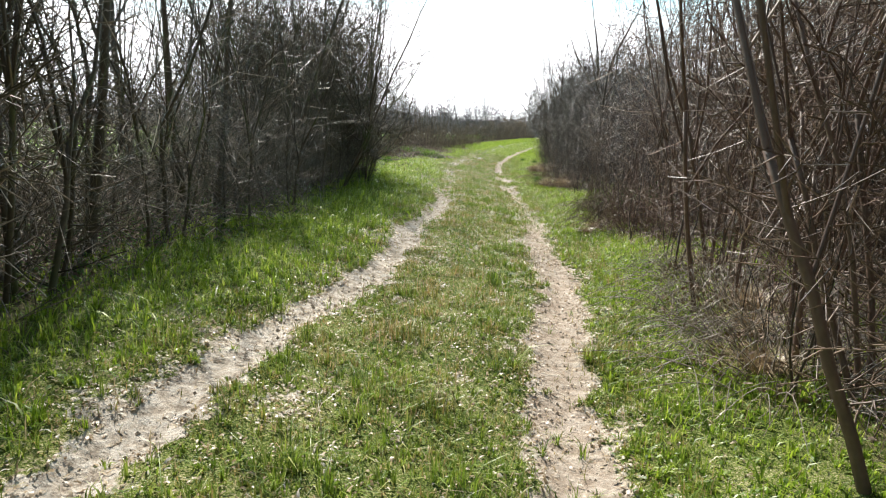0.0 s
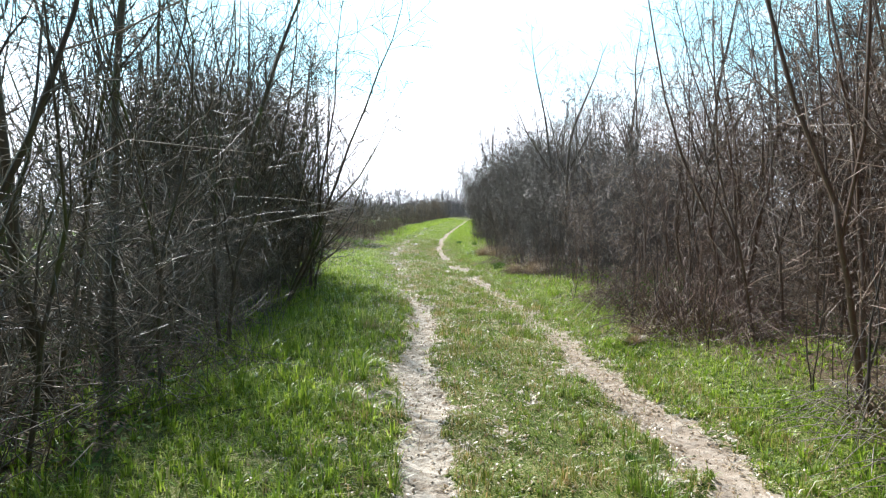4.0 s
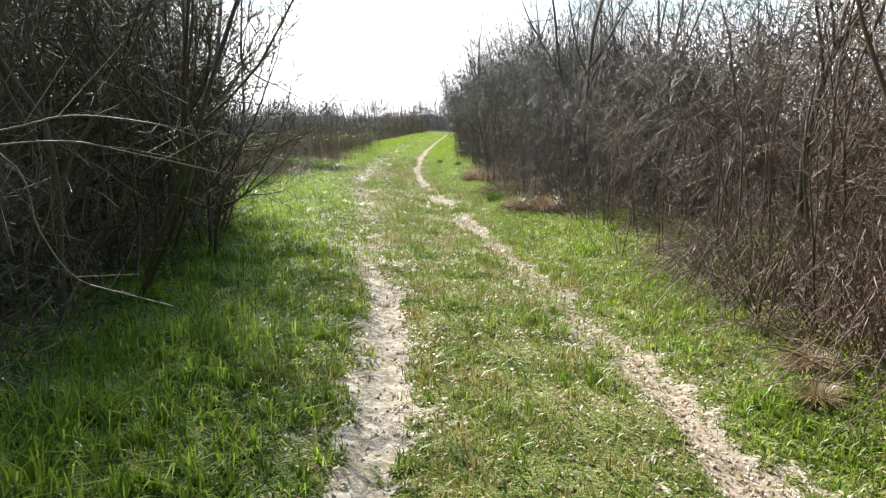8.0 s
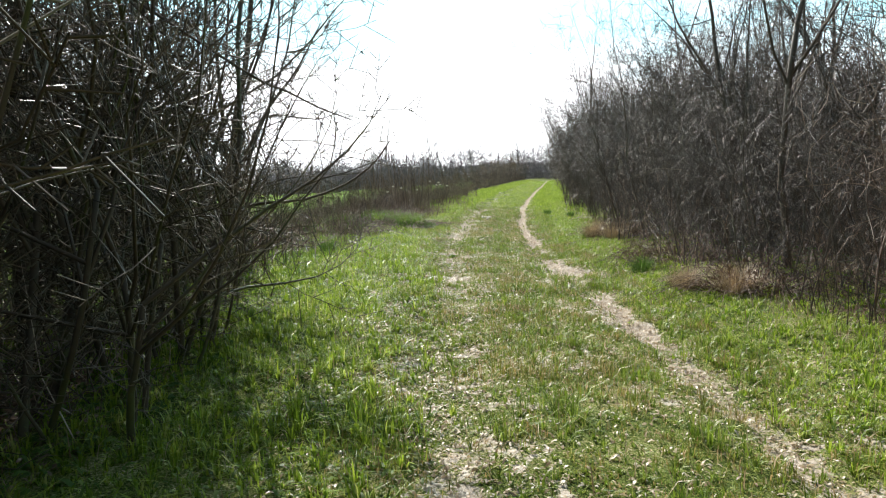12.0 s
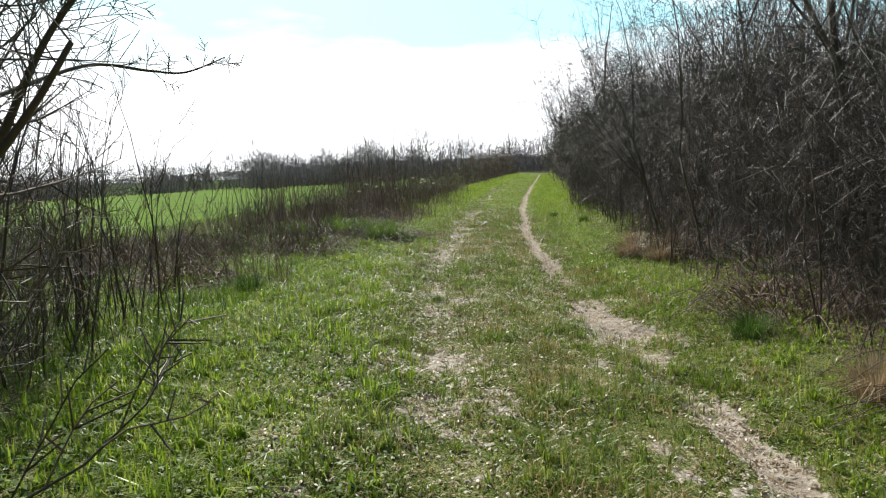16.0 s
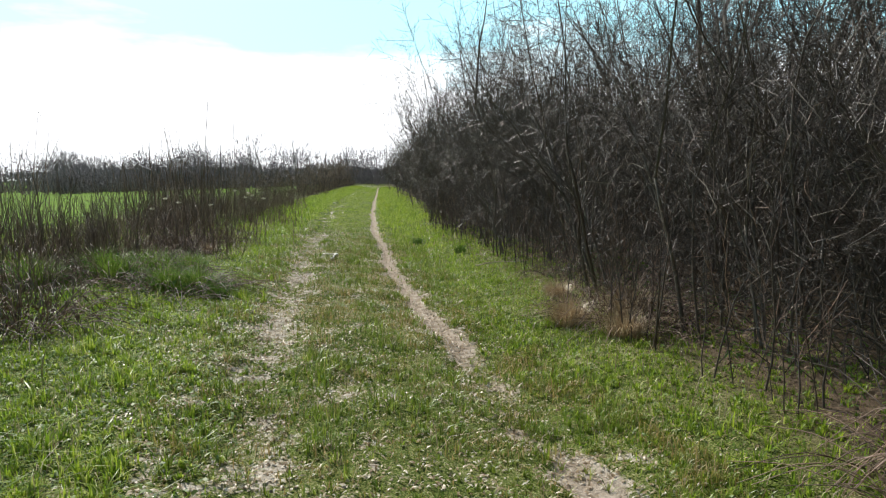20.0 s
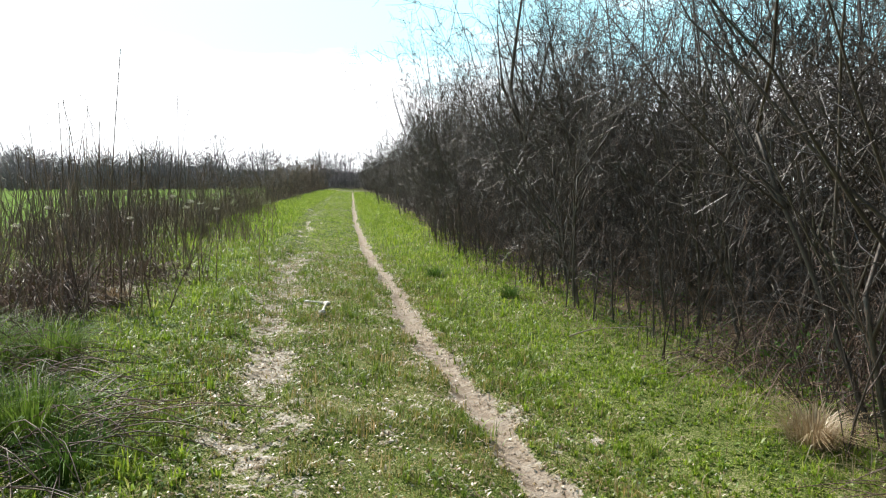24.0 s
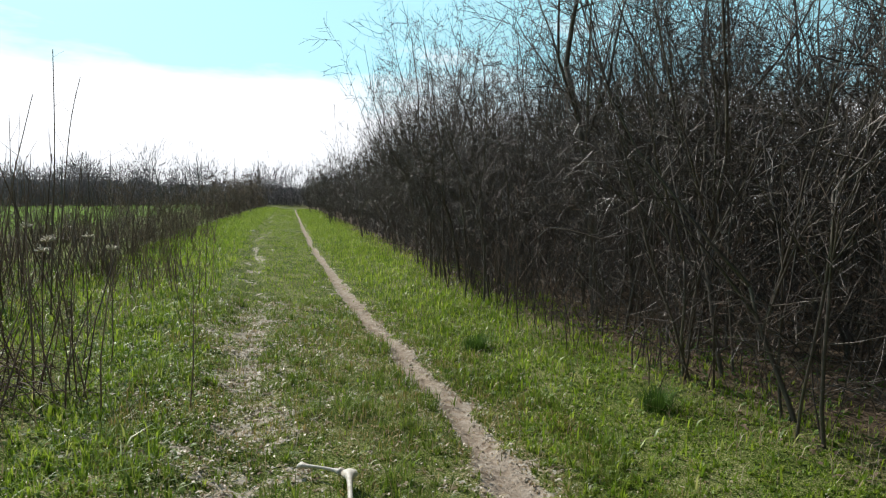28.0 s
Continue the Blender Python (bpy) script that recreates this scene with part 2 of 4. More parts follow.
def plain_material(name, a, b, scale, rough, glow=0.0):
    m, nt, p = material(name)
    pos = nt.nodes.new("ShaderNodeTexCoord").outputs["Object"]
    n = noise_node(nt, scale, 5.0, 0.65, pos)
    nt.links.new(ramp_node(nt, n, [(0.3, a), (0.7, b)]), p.inputs["Base Color"])
    p.inputs["Roughness"].default_value = rough
    bump_node(nt, n, 0.4, 0.003, p)
    return m


M_BONE = plain_material("bleached_bone", (0.50, 0.43, 0.33), (0.80, 0.76, 0.68), 22.0, 0.55)
M_PALE = plain_material("pale_dry_leaf", (0.42, 0.36, 0.27), (0.72, 0.66, 0.55), 30.0, 0.7)
M_LEAF = plain_material("brown_dead_leaf", (0.13, 0.085, 0.055), (0.30, 0.21, 0.14), 20.0, 0.8)
M_CLOD = plain_material("dried_mud_clods", (0.22, 0.165, 0.115), (0.50, 0.42, 0.32), 18.0, 0.9)

# ---- plan: the track's middle, the edges of the growth, the lie of the land ----
RNG = np.random.default_rng(7)
_xly = np.array([-60, -10, 5, 6.3, 7.4, 8.4, 10, 11.5, 12.7, 13.6, 14.6, 16, 20, 21.7, 23.8, 25.8, 27, 28.5, 29.3, 31.2, 32.7, 34, 47, 53, 120, 300, 1500.0])    # left rut
_xlx = np.array([-4.5, -1.7, -0.3, -0.06, 0.08, 0.17, 0.26, 0.34, 0.43, 0.48, 0.37, 0.3, 0.28, 0.25, 0.2, 0.32, 0.42, 0.56, 0.65, 0.8, 0.92, 1.05, 2.45, 3.1, 12.9, 39.0, 211.0])
_xry = np.array([-60, -10, 5, 6.5, 8, 9.7, 11.3, 13, 15, 17, 18, 19.3, 20.8, 22, 25.8, 27.3, 28.5, 30.8, 33, 35.5, 38.4, 41, 44.2, 50, 58, 66, 120, 300, 1500.0])  # right rut
_xrx = np.array([-2.9, -0.1, 1.48, 1.63, 1.8, 1.87, 1.91, 1.95, 1.97, 1.97, 1.91, 1.93, 1.86, 1.82, 1.83, 1.92, 1.97, 2.14, 2.35, 2.58, 2.9, 3.28, 3.66, 4.45, 5.6, 6.78, 14.7, 40.8, 212.6])
_ey = np.array([-60, -10, 5, 6.6, 8, 9.4, 11, 12.5, 15, 18, 20, 21, 22, 24, 25.6, 27, 28, 30, 33.3, 35.2, 37.5, 40, 44, 50, 59, 84, 130, 300])
_ex = np.array([-1.2, 1.9, 2.8, 2.85, 3.05, 3.1, 3.05, 3.1, 3.2, 3.3, 3.1, 2.8, 2.85, 3.2, 3.45, 3.7, 3.95, 4.1, 4.12, 4.3, 4.65, 4.9, 5.5, 6.3, 7.6, 11.2, 18.0, 44.0])


def middle(y):
    return (np.interp(y, _xly, _xlx) + np.interp(y, _xry, _xrx)) / 2


def right_edge(y):
    return np.interp(y, _ey, _ex)


LATTICE = {}


def vnoise(x, y, size, seed):
    """Smooth noise from 0 to 1 with features of that size in metres."""
    if seed not in LATTICE:
        LATTICE[seed] = np.random.default_rng(seed).random((64, 64))
    g = LATTICE[seed]
    u, v = np.asarray(x, float) / size, np.asarray(y, float) / size
    i, j = np.floor(u).astype(int), np.floor(v).astype(int)
    a, b = u - i, v - j
    a, b = a * a * (3 - 2 * a), b * b * (3 - 2 * b)
    q = lambda m, n: g[m % 64, n % 64]
    return (q(i, j) * (1 - a) + q(i + 1, j) * a) * (1 - b) + (q(i, j + 1) * (1 - a) + q(i + 1, j + 1) * a) * b


# how bare (0 to 1) and how wide each rut is along the track
_ly = np.array([-60, 0, 4, 8, 12.5, 13.6, 15, 17, 19.6, 21.6, 22.4, 24, 25.6, 26.8, 27.4, 28.6, 29.6, 31, 33, 36, 40, 60])
_lb = np.array([.8, .95, .95, 1., 1., .8, .38, .3, .3, .46, .42, .3, .6, .38, .3, .66, .3, .34, .52, .34, .26, .16])
_lw = np.array([.15, .15, .15, .15, .14, .12, .24, .3, .3, .3, .28, .28, .26, .2, .2, .18, .16, .18, .24, .2, .15, .12])
_ry = np.array([-60, 0, 5, 8.5, 10, 11.5, 13, 14.5, 16, 17, 17.8, 19.2, 20, 20.8, 21.4, 22.3, 23.1, 24.4, 25.2, 26, 27.5, 33, 40, 60])
_rb = np.array([.9, 1., 1., .95, .7, .62, .45, .45, .5, .5, .8, .75, .3, .36, 1., .9, .3, .45, .9, .85, 1., 1., .95, .8])
_rw = np.array([.18, .19, .2, .21, .2, .18, .2, .2, .2, .16, .15, .15, .18, .2, .24, .2, .17, .17, .16, .14, .13, .13, .11, .09])


def land(x, y):
    """Height of the ground, and the masks bare, brown, litter and crop."""
    x, y = np.asarray(x, float), np.asarray(y, float)
    s = x - middle(y)
    flat = np.clip(s, -1.25, 1.25)
    z = -0.10 * flat
    z = z + 0.10 * np.clip((s - 1.2) / 0.9, 0, 1) - 0.05 * np.clip((s - 4) / 6, 0, 1)
    z = z + 0.05 * np.clip((-s - 1.2) / 1.2, 0, 1)
    out = np.clip((-s - 5.5) / 160.0, 0, 1.3)
    z = z - 4.0 * out
    z = z + 0.05 * (vnoise(x, y, 1.7, 3) - 0.5) + 0.035 * (vnoise(x, y, 0.45, 4) - 0.5) * (np.abs(s) < 12)
    wob = 0.07 * (vnoise(x * 0, y, 1.1, 5) - 0.5)
    wl_, wr_ = np.interp(y, _ly, _lw), np.interp(y, _ry, _rw)
    rag = 0.2 + 0.9 * vnoise(x, y, 0.27, 6) + 0.75 * vnoise(x, y, 0.09, 7)
    dl, dr = np.abs(x - np.interp(y, _xly, _xlx) + wob) / (wl_ * rag), np.abs(x - np.interp(y, _xry, _xrx) + wob) / (wr_ * rag)
    hl, hr = np.exp(-dl ** 4), np.exp(-dr ** 4)
    bare = np.maximum(hl * np.interp(y, _ly, _lb), hr * np.interp(y, _ry, _rb))
    patch = vnoise(x, y, 0.24, 8) * 0.5 + vnoise(x, y, 0.085, 9) * 0.5
    fringe = np.maximum(np.exp(-(dl / 3.0) ** 2), np.exp(-(dr / 3.0) ** 2)) * np.clip((patch - 0.42) * 4.0, 0, 1) * 0.6
    bare = np.maximum(bare * (0.78 + 0.44 * patch), fringe)
    bare = np.maximum(bare, (np.abs(s) < 1.3) * np.clip((patch - 0.66) * 4, 0, 0.55))
    z = z - 0.05 * np.maximum(np.exp(-dl ** 2), np.exp(-dr ** 2) * 1.2) + 0.018 * (vnoise(x, y, 0.11, 10) - 0.5) * (bare > 0.2)
    brown = 0.4 * hr + 0.55 * hr * np.clip(1.2 - np.abs(y - 9) / 9, 0, 1) + hr * np.clip((y - 20) / 6, 0, 1) * 0.7
    litter = np.clip((x - right_edge(y) + 0.25) / 0.8, 0, 1)
    litter = np.maximum(litter, np.clip((-1.15 - x) / 0.7, 0, 1) * np.clip((19.5 - y) / 1.5, 0, 1) * np.clip((x + 7.5) / 1.0, 0, 1))
    crop = np.clip((-s - 7.5) / 1.0, 0, 1)
    return z, np.clip(bare, 0, 1), np.clip(brown, 0, 1), litter, crop


def height(x, y):
    return float(land(x, y)[0])


# ---- mesh helpers ----


def mesh_object(name, verts, faces, mat, parent=None, label="", smooth=False):
    me = bpy.data.meshes.new(name)
    me.from_pydata(verts, [], faces)
    me.materials.append(mat)
    if smooth:
        me.polygons.foreach_set("use_smooth", [True] * len(me.polygons))
    ob = new(name, me)
    if parent is not None:
        ob.parent = parent
    if label:
        ob["label"] = label
    return ob


def part(name, bm, mat, parent, label=""):
    me = bpy.data.meshes.new(name)
    bm.to_mesh(me)
    bm.free()
    me.materials.append(mat)
    me.polygons.foreach_set("use_smooth", [True] * len(me.polygons))
    ob = new(name, me)
    ob.parent = parent
    if label:
        ob["label"] = label
    return ob


def thing(name, label, category, group="", kind="", m=None):
    ob = new(name)
    ob.empty_display_size = 0.2
    if m is not None:
        ob.matrix_basis = m
    return tagged(ob, label, category, group, kind)


def quads_object(name, v, f, mat):
    """A smooth mesh from arrays of corners and four-cornered faces."""
    me = bpy.data.meshes.new(name)
    me.vertices.add(len(v))
    me.vertices.foreach_set("co", np.asarray(v, float).ravel())
    me.loops.add(f.size)
    me.loops.foreach_set("vertex_index", f.ravel())
    me.polygons.add(len(f))
    me.polygons.foreach_set("loop_start", np.arange(0, f.size, 4))
    me.update(calc_edges=True)
    me.polygons.foreach_set("use_smooth", np.ones(len(f), bool))
    me.materials.append(mat)
    return new(name, me)


def sticks(lines, radii):
    """Corners and faces of many three-sided twigs: lines (n, k, 3), radii (n, k)."""
    n, k = lines.shape[:2]
    d = np.gradient(lines, axis=1)
    d /= np.linalg.norm(d, axis=2, keepdims=True) + 1e-9
    ref = np.where(np.abs(d[:, :1, 1:2]) < 0.8, np.array([0.31, 0.95, 0.05]), np.array([0.95, 0.2, 0.1]))
    a = np.cross(d, np.broadcast_to(ref, d.shape))
    a /= np.linalg.norm(a, axis=2, keepdims=True) + 1e-9
    b = np.cross(d, a)
    ang = np.arange(3) * 2 * math.pi / 3
    v = lines[:, :, None] + (a[:, :, None] * np.cos(ang)[:, None] + b[:, :, None] * np.sin(ang)[:, None]) * radii[:, :, None, None]
    j, j2 = np.arange(3), (np.arange(3) + 1) % 3
    one = np.stack([j, j2, 3 + j2, 3 + j], -1)
    f = (one[None] + 3 * np.arange(k - 1)[:, None, None]).reshape(-1, 4)
    return v.reshape(-1, 3), (f[None] + 3 * k * np.arange(n)[:, None, None]).reshape(-1, 4)


class Tubes:
    """Gathers tapered round twigs into one mesh."""

    def __init__(self):
        self.v, self.f, self.n = [], [], 0

    def add(self, pts, radii, sides=3):
        pts = np.asarray(pts, float)
        d = np.gradient(pts, axis=0)
        d /= np.linalg.norm(d, axis=1, keepdims=True) + 1e-9
        ref = np.array([0.31, 0.95, 0.05]) if abs(d[0, 1]) < 0.8 else np.array([0.95, 0.2, 0.1])
        a = np.cross(d, ref)
        a /= np.linalg.norm(a, axis=1, keepdims=True) + 1e-9
        b = np.cross(d, a)
        ang = np.arange(sides) * 2 * math.pi / sides
        ring = a[:, None] * np.cos(ang)[None, :, None] + b[:, None] * np.sin(ang)[None, :, None]
        self.v.append((pts[:, None] + ring * np.asarray(radii)[:, None, None]).reshape(-1, 3))
        n = len(pts)
        for k in range(n - 1):
            o = self.n + k * sides
            for j in range(sides):
                j2 = (j + 1) % sides
                self.f.append((o + j, o + j2, o + sides + j2, o + sides + j))
        if sides > 3:
            self.f.append(tuple(range(self.n + (n - 1) * sides, self.n + n * sides)))
        self.n += n * sides

    def make(self, name, mat, parent=None, label=""):
        return mesh_object(name, np.concatenate(self.v).tolist() if self.v else [], self.f, mat, parent, label, True)


def unit(v):
    return v / (np.linalg.norm(v) + 1e-9)


def limb(rng, start, way, length, segs, wander, lift=0.0):
    pts, d = [np.array(start, float)], unit(np.array(way, float))
    for _ in range(segs):
        d = unit(d + rng.normal(0, wander, 3) + (0, 0, lift))
        pts.append(pts[-1] + d * length / segs)
    return np.array(pts)


def side_way(rng, d, spread):
    a = rng.normal(0, 1, 3)
    a = unit(a - d * (a @ d))
    return unit(d * math.cos(spread) + a * math.sin(spread))


def feather(rng, out, line, r0, first, count, ratio, depth, spread=0.8, lift=0.12, rmin=0.0022):
    """Side branches and twigs along a stem."""
    n = len(line) - 1
    total = np.linalg.norm(np.diff(line, axis=0), axis=1).sum()
    for _ in range(count):
        u = first + (1.0 - first) * rng.random() ** 0.8
        k = min(int(u * n), n - 1)
        at = line[k] + (line[k + 1] - line[k]) * (u * n - k)
        d = unit(line[k + 1] - line[k])
        w = side_way(rng, d, spread * (0.6 + 0.7 * rng.random()))
        ln = total * ratio * (1.0 - 0.45 * u) * (0.5 + 0.8 * rng.random())
        seg = 4 if depth else (2 if ln > 0.25 else 1)
        sub = limb(rng, at, w, ln, seg, 0.15, lift)
        r = max(r0 * (1.05 - u) * 0.55, rmin)
        out.add(sub, np.linspace(r, rmin * 0.7, seg + 1))
        if depth:
            feather(rng, out, sub, r, 0.15, depth, 0.5, 0, spread, lift, rmin)


# ---- ground: one sheet to the horizon ----


def spread_lines(lo, hi, step, far_lo, far_hi, grow=1.16):
    mid = list(np.arange(lo, hi, step))
    up, dn, s = [hi], [], step
    while up[-1] < far_hi:
        s *= grow
        up.append(up[-1] + s)
    s, q = step, lo
    while q > far_lo:
        s *= grow
        q -= s
        dn.append(q)
    return np.array(dn[::-1] + mid + up)


gx = spread_lines(-2.0, 4.0, 0.07, -1500, 1500)
gy = spread_lines(1.0, 37.0, 0.085, -900, 2500)
GX, GY = np.meshgrid(gx, gy)
GX = GX + np.where((np.abs(GY) < 140), np.clip(middle(GY) - 1.0, -2, 12), np.clip(middle(GY) - 1.0, -2, 12)) * np.exp(-((GX - 1) / 40) ** 2)
gz, g_bare, g_brown, g_litter, g_crop = land(GX.ravel(), GY.ravel())
nv, nh = GX.shape
gm = bpy.data.meshes.new("ground")
idx = np.arange(nv * nh).reshape(nv, nh)
quads = np.stack([idx[:-1, :-1], idx[:-1, 1:], idx[1:, 1:], idx[1:, :-1]], -1).reshape(-1, 4)
gm.vertices.add(nv * nh)
gm.vertices.foreach_set("co", np.stack([GX.ravel(), GY.ravel(), gz], -1).ravel())
gm.loops.add(quads.size)
gm.loops.foreach_set("vertex_index", quads.ravel())
gm.polygons.add(len(quads))
gm.polygons.foreach_set("loop_start", np.arange(0, quads.size, 4))
gm.update(calc_edges=True)
gm.polygons.foreach_set("use_smooth", np.ones(len(quads), bool))
for aname, data in (("bare", g_bare), ("brown", g_brown), ("litter", g_litter), ("crop", g_crop)):
    gm.attributes.new(aname, "FLOAT", "POINT").data.foreach_set("value", data.astype(np.float32))
gm.materials.append(M_GROUND)
ground = tagged(new("ground", gm), "grassy farm track with two bare dirt ruts and a green field", "ground", kind="structure")

# ---- shrubs and young trees ----


def shrub(name, seed, stems, tall, lean, mats, label, category, group, branches=10, twigs=6, r0=0.016, spread=0.9, first=0.12, bush=0.30, arch=0.0, foot=0.28, rmin=0.0022, wander=0.15, lift=0.10):
    """A bare shrub: several stems, each a part, and one crown of fine branches."""
    rng = np.random.default_rng(seed)
    top = thing(name, label, category, group)
    fine = Tubes()
    for _ in range(stems):
        main = Tubes()
        ang, q = rng.random() * 2 * math.pi, rng.random()
        base = np.array([math.cos(ang), math.sin(ang), 0]) * foot * math.sqrt(rng.random())
        base[2] = -0.06
        way = np.array([math.cos(ang) * lean * q, math.sin(ang) * lean * q, 1.0])
        h = tall * (0.5 + 0.55 * rng.random())
        r = r0 * (0.55 + 1.0 * rng.random() ** 2) * (0.4 + 0.6 * h / tall)
        line = limb(rng, base, way, h, 7, wander, 0.05 - arch)
        main.add(line, np.linspace(r, r * 0.15, 8), 4)
        main.make("stem", mats[0], top)
        feather(rng, fine, line, r, first, branches, bush, twigs, spread, lift, rmin)
    fine.make("crown", mats[1], top)
    return top


def sapling(name, seed, tall, mats, label, category, group, r0=0.04, limbs=22, twigs=5, spread=0.7, first=0.2, bush=0.26):
    rng = np.random.default_rng(seed)
    top = thing(name, label, category, group)
    trunk, fine = Tubes(), Tubes()
    line = limb(rng, (0, 0, -0.08), (rng.normal(0, 0.08), rng.normal(0, 0.08), 1), tall, 9, 0.06, 0.03)
    trunk.add(line, np.linspace(r0, r0 * 0.12, 10), 6)
    feather(rng, fine, line, r0 * 0.7, first, limbs, bush, twigs, spread, 0.16, 0.003)
    trunk.make("trunk", mats[0], top)
    fine.make("crown", mats[1], top)
    return top


def tuck(line, cap):
    """Keeps a limb's sideways reach under the cap."""
    q = np.linalg.norm(line[:, :2], axis=1, keepdims=True) + 1e-6
    out = line.copy()
    out[:, :2] *= cap * np.tanh(q / cap) / q
    return out


def forked(name, seed, stems, tall, lean, mats, label, category, group, fork=0.4, boughs=3, branches=9, twigs=5, r0=0.02, foot=0.3, open_way=0.45, rmin=0.0026, reach=0.24, cap=2.2):
    """Bare woody growth: crooked stems that fork into boughs, and a crown of fine branches on them."""
    rng = np.random.default_rng(seed)
    top = thing(name, label, category, group)
    fine = Tubes()
    for _ in range(stems):
        main = Tubes()
        ang, q = rng.random() * 2 * math.pi, rng.random()
        base = np.array([math.cos(ang), math.sin(ang), 0]) * foot * math.sqrt(rng.random())
        base[2] = -0.06
        h = tall * (0.54 + 0.37 * rng.random())
        r = r0 * (0.6 + 0.8 * rng.random()) * (0.5 + 0.5 * h / tall)
        line = limb(rng, base, (math.cos(ang) * lean * q, math.sin(ang) * lean * q, 1.0), h * fork * (0.7 + 0.6 * rng.random()), 5, 0.07, 0.03)
        line = tuck(line, cap)
        main.add(line, np.linspace(r, r * 0.72, 6), 5)
        feather(rng, fine, line, r * 0.5, 0.1, branches, 0.5, twigs, 1.2, 0.04, rmin)
        left = h - (line[-1][2] - base[2])
        for k in range(boughs):
            d = side_way(rng, unit(line[-1] - line[-2]), open_way * (0.25 + 1.0 * rng.random()))
            rb = r * (0.68 if k == 0 else 0.42 + 0.2 * rng.random())
            ln = left * (1.08 if k == 0 else 0.65 + 0.4 * rng.random())
            at = line[-1] if k == 0 else line[3] + (line[4] - line[3]) * rng.random()
            b = limb(rng, at, d, ln, 6, 0.12, 0.03)
            b[1:] = tuck(b[1:], cap)
            main.add(b, np.linspace(rb, rb * 0.16, 7), 4)
            feather(rng, fine, b, rb * 0.8, 0.08, branches, reach + 0.1, twigs, 1.0, 0.05, rmin)
        main.make("stem", mats[0], top)
    fine.make("crown", mats[1], top)
    return top


def scatter(templates, spots):
    """The templates stand on the first spots, their copies on the rest. A spot: x, y, size, turn, tall."""
    sets = [[t] + [o for o in t.children] for t in templates]
    xs, ys = np.array([q[0] for q in spots]), np.array([q[1] for q in spots])
    zs = land(xs, ys)[0]
    for k, (x, y, size, turn, tall) in enumerate(spots):
        m = pose(x, y, float(zs[k]), 0, 0, turn) @ Matrix.Diagonal((size, size, size * tall, 1))
        family = sets[k % len(templates)]
        if k < len(templates):
            family[0].matrix_basis = m
            continue
        top = family[0].copy()
        scene.collection.objects.link(top)
        top.matrix_basis = m
        for o in family[1:]:
            c = o.copy()
            scene.collection.objects.link(c)
            c.parent = top


LEFT = "shrubs of the hedge beside the track"
RIGHT = "thicket at the edge of the wood"
hedge = [forked("hedge_shrub", 100 + k, 4, 4.8, 0.55, (M_MOSSY, M_HEDGE), "tall bare many-stemmed shrub with mossy grey stems in the hedge", "shrub", LEFT,
                fork=0.3, boughs=4, branches=11, twigs=5, r0=0.02, foot=0.4, open_way=0.85, rmin=0.003, cap=1.9) for k in range(6)]
open_hedge = [forked("hedge_shrub", 120 + k, 3, 5.0, 0.35, (M_MOSSY, M_HEDGE), "tall open bare shrub with mossy grey stems in the hedge", "shrub", LEFT,
                     fork=0.35, boughs=4, branches=10, twigs=4, r0=0.022, foot=0.35, rmin=0.003, cap=1.3) for k in range(5)]
spots, thin = [], []
y = 0.0
while y < 19.6:
    dense = y > 12.2 or y < 5.4
    for row in range(4 if y < 6 else 3 if y > 12.2 else 2):
        x = -1.72 - row * 0.8 + RNG.normal(0, 0.15) - 0.3 * float(np.clip((9 - y) / 4, 0, 1)) - 0.3 * float(np.clip((y - 15.5) / 2, 0, 1))
        yy = y + RNG.normal(0, 0.22)
        if yy > 17.4 + row * 0.5:
            continue
        big = 0.2 if 11 < y < 17.5 else 0.05
        (spots if dense else thin).append((x, yy, 0.8 + big + 0.3 * RNG.random(), RNG.random() * 360, 0.95 + 0.3 * RNG.random()))
    y += 0.8 if dense else 1.45 if y > 6 else 0.75
scatter(open_hedge, thin)
spots += [(-3.2, 20.4, 0.7, 40, 1.0), (-3.9, 21.2, 0.75, 140, 0.9), (-2.9, 18.9, 0.8, 200, 1.0), (-3.6, 19.4, 0.85, 310, 1.0), (-4.6, 20.3, 0.9, 80, 1.0), (-4.8, 22.0, 0.7, 10, 0.9),
          (-2.2, 19.3, 0.42, 20, 0.9), (-2.6, 20.1, 0.48, 120, 0.9), (-2.9, 21.0, 0.42, 220, 0.9), (-2.45, 19.7, 0.36, 320, 0.9), (-3.4, 21.8, 0.4, 70, 0.9)]
spots += [(-1.45, 13.6, 0.7, 140, 1.05), (-1.3, 14.9, 0.82, 250, 1.0), (-1.4, 15.8, 0.85, 70, 1.0), (-1.55, 16.7, 0.8, 200, 1.0), (-1.75, 17.5, 0.62, 310, 1.0)]
scatter(hedge, spots)

hedge_trunks = [sapling("hedge_tree", 150 + k, 4.8, (M_MOSSY, M_BARK), "bare tree with a dark mossy trunk in the hedge", "tree", "trees of the hedge", r0=0.055, limbs=20, twigs=6, spread=0.8, first=0.3)
                for k in range(3)]
scatter(hedge_trunks, [(-2.0, 3.6, 0.9, 20, 1), (-2.3, 5.3, 1.0, 120, 1), (-2.15, 7.0, 0.95, 220, 1), (-2.7, 6.2, 1.0, 320, 1), (-2.1, 8.9, 0.9, 60, 1), (-2.4, 10.4, 1.0, 160, 1),
                       (-2.0, 12.3, 0.95, 260, 1), (-2.5, 13.6, 1.0, 10, 1), (-2.1, 15.0, 0.9, 110, 1), (-2.6, 16.4, 1.0, 210, 1), (-3.0, 9.6, 1.0, 330, 1), (-3.0, 4.4, 1.0, 70, 1)])

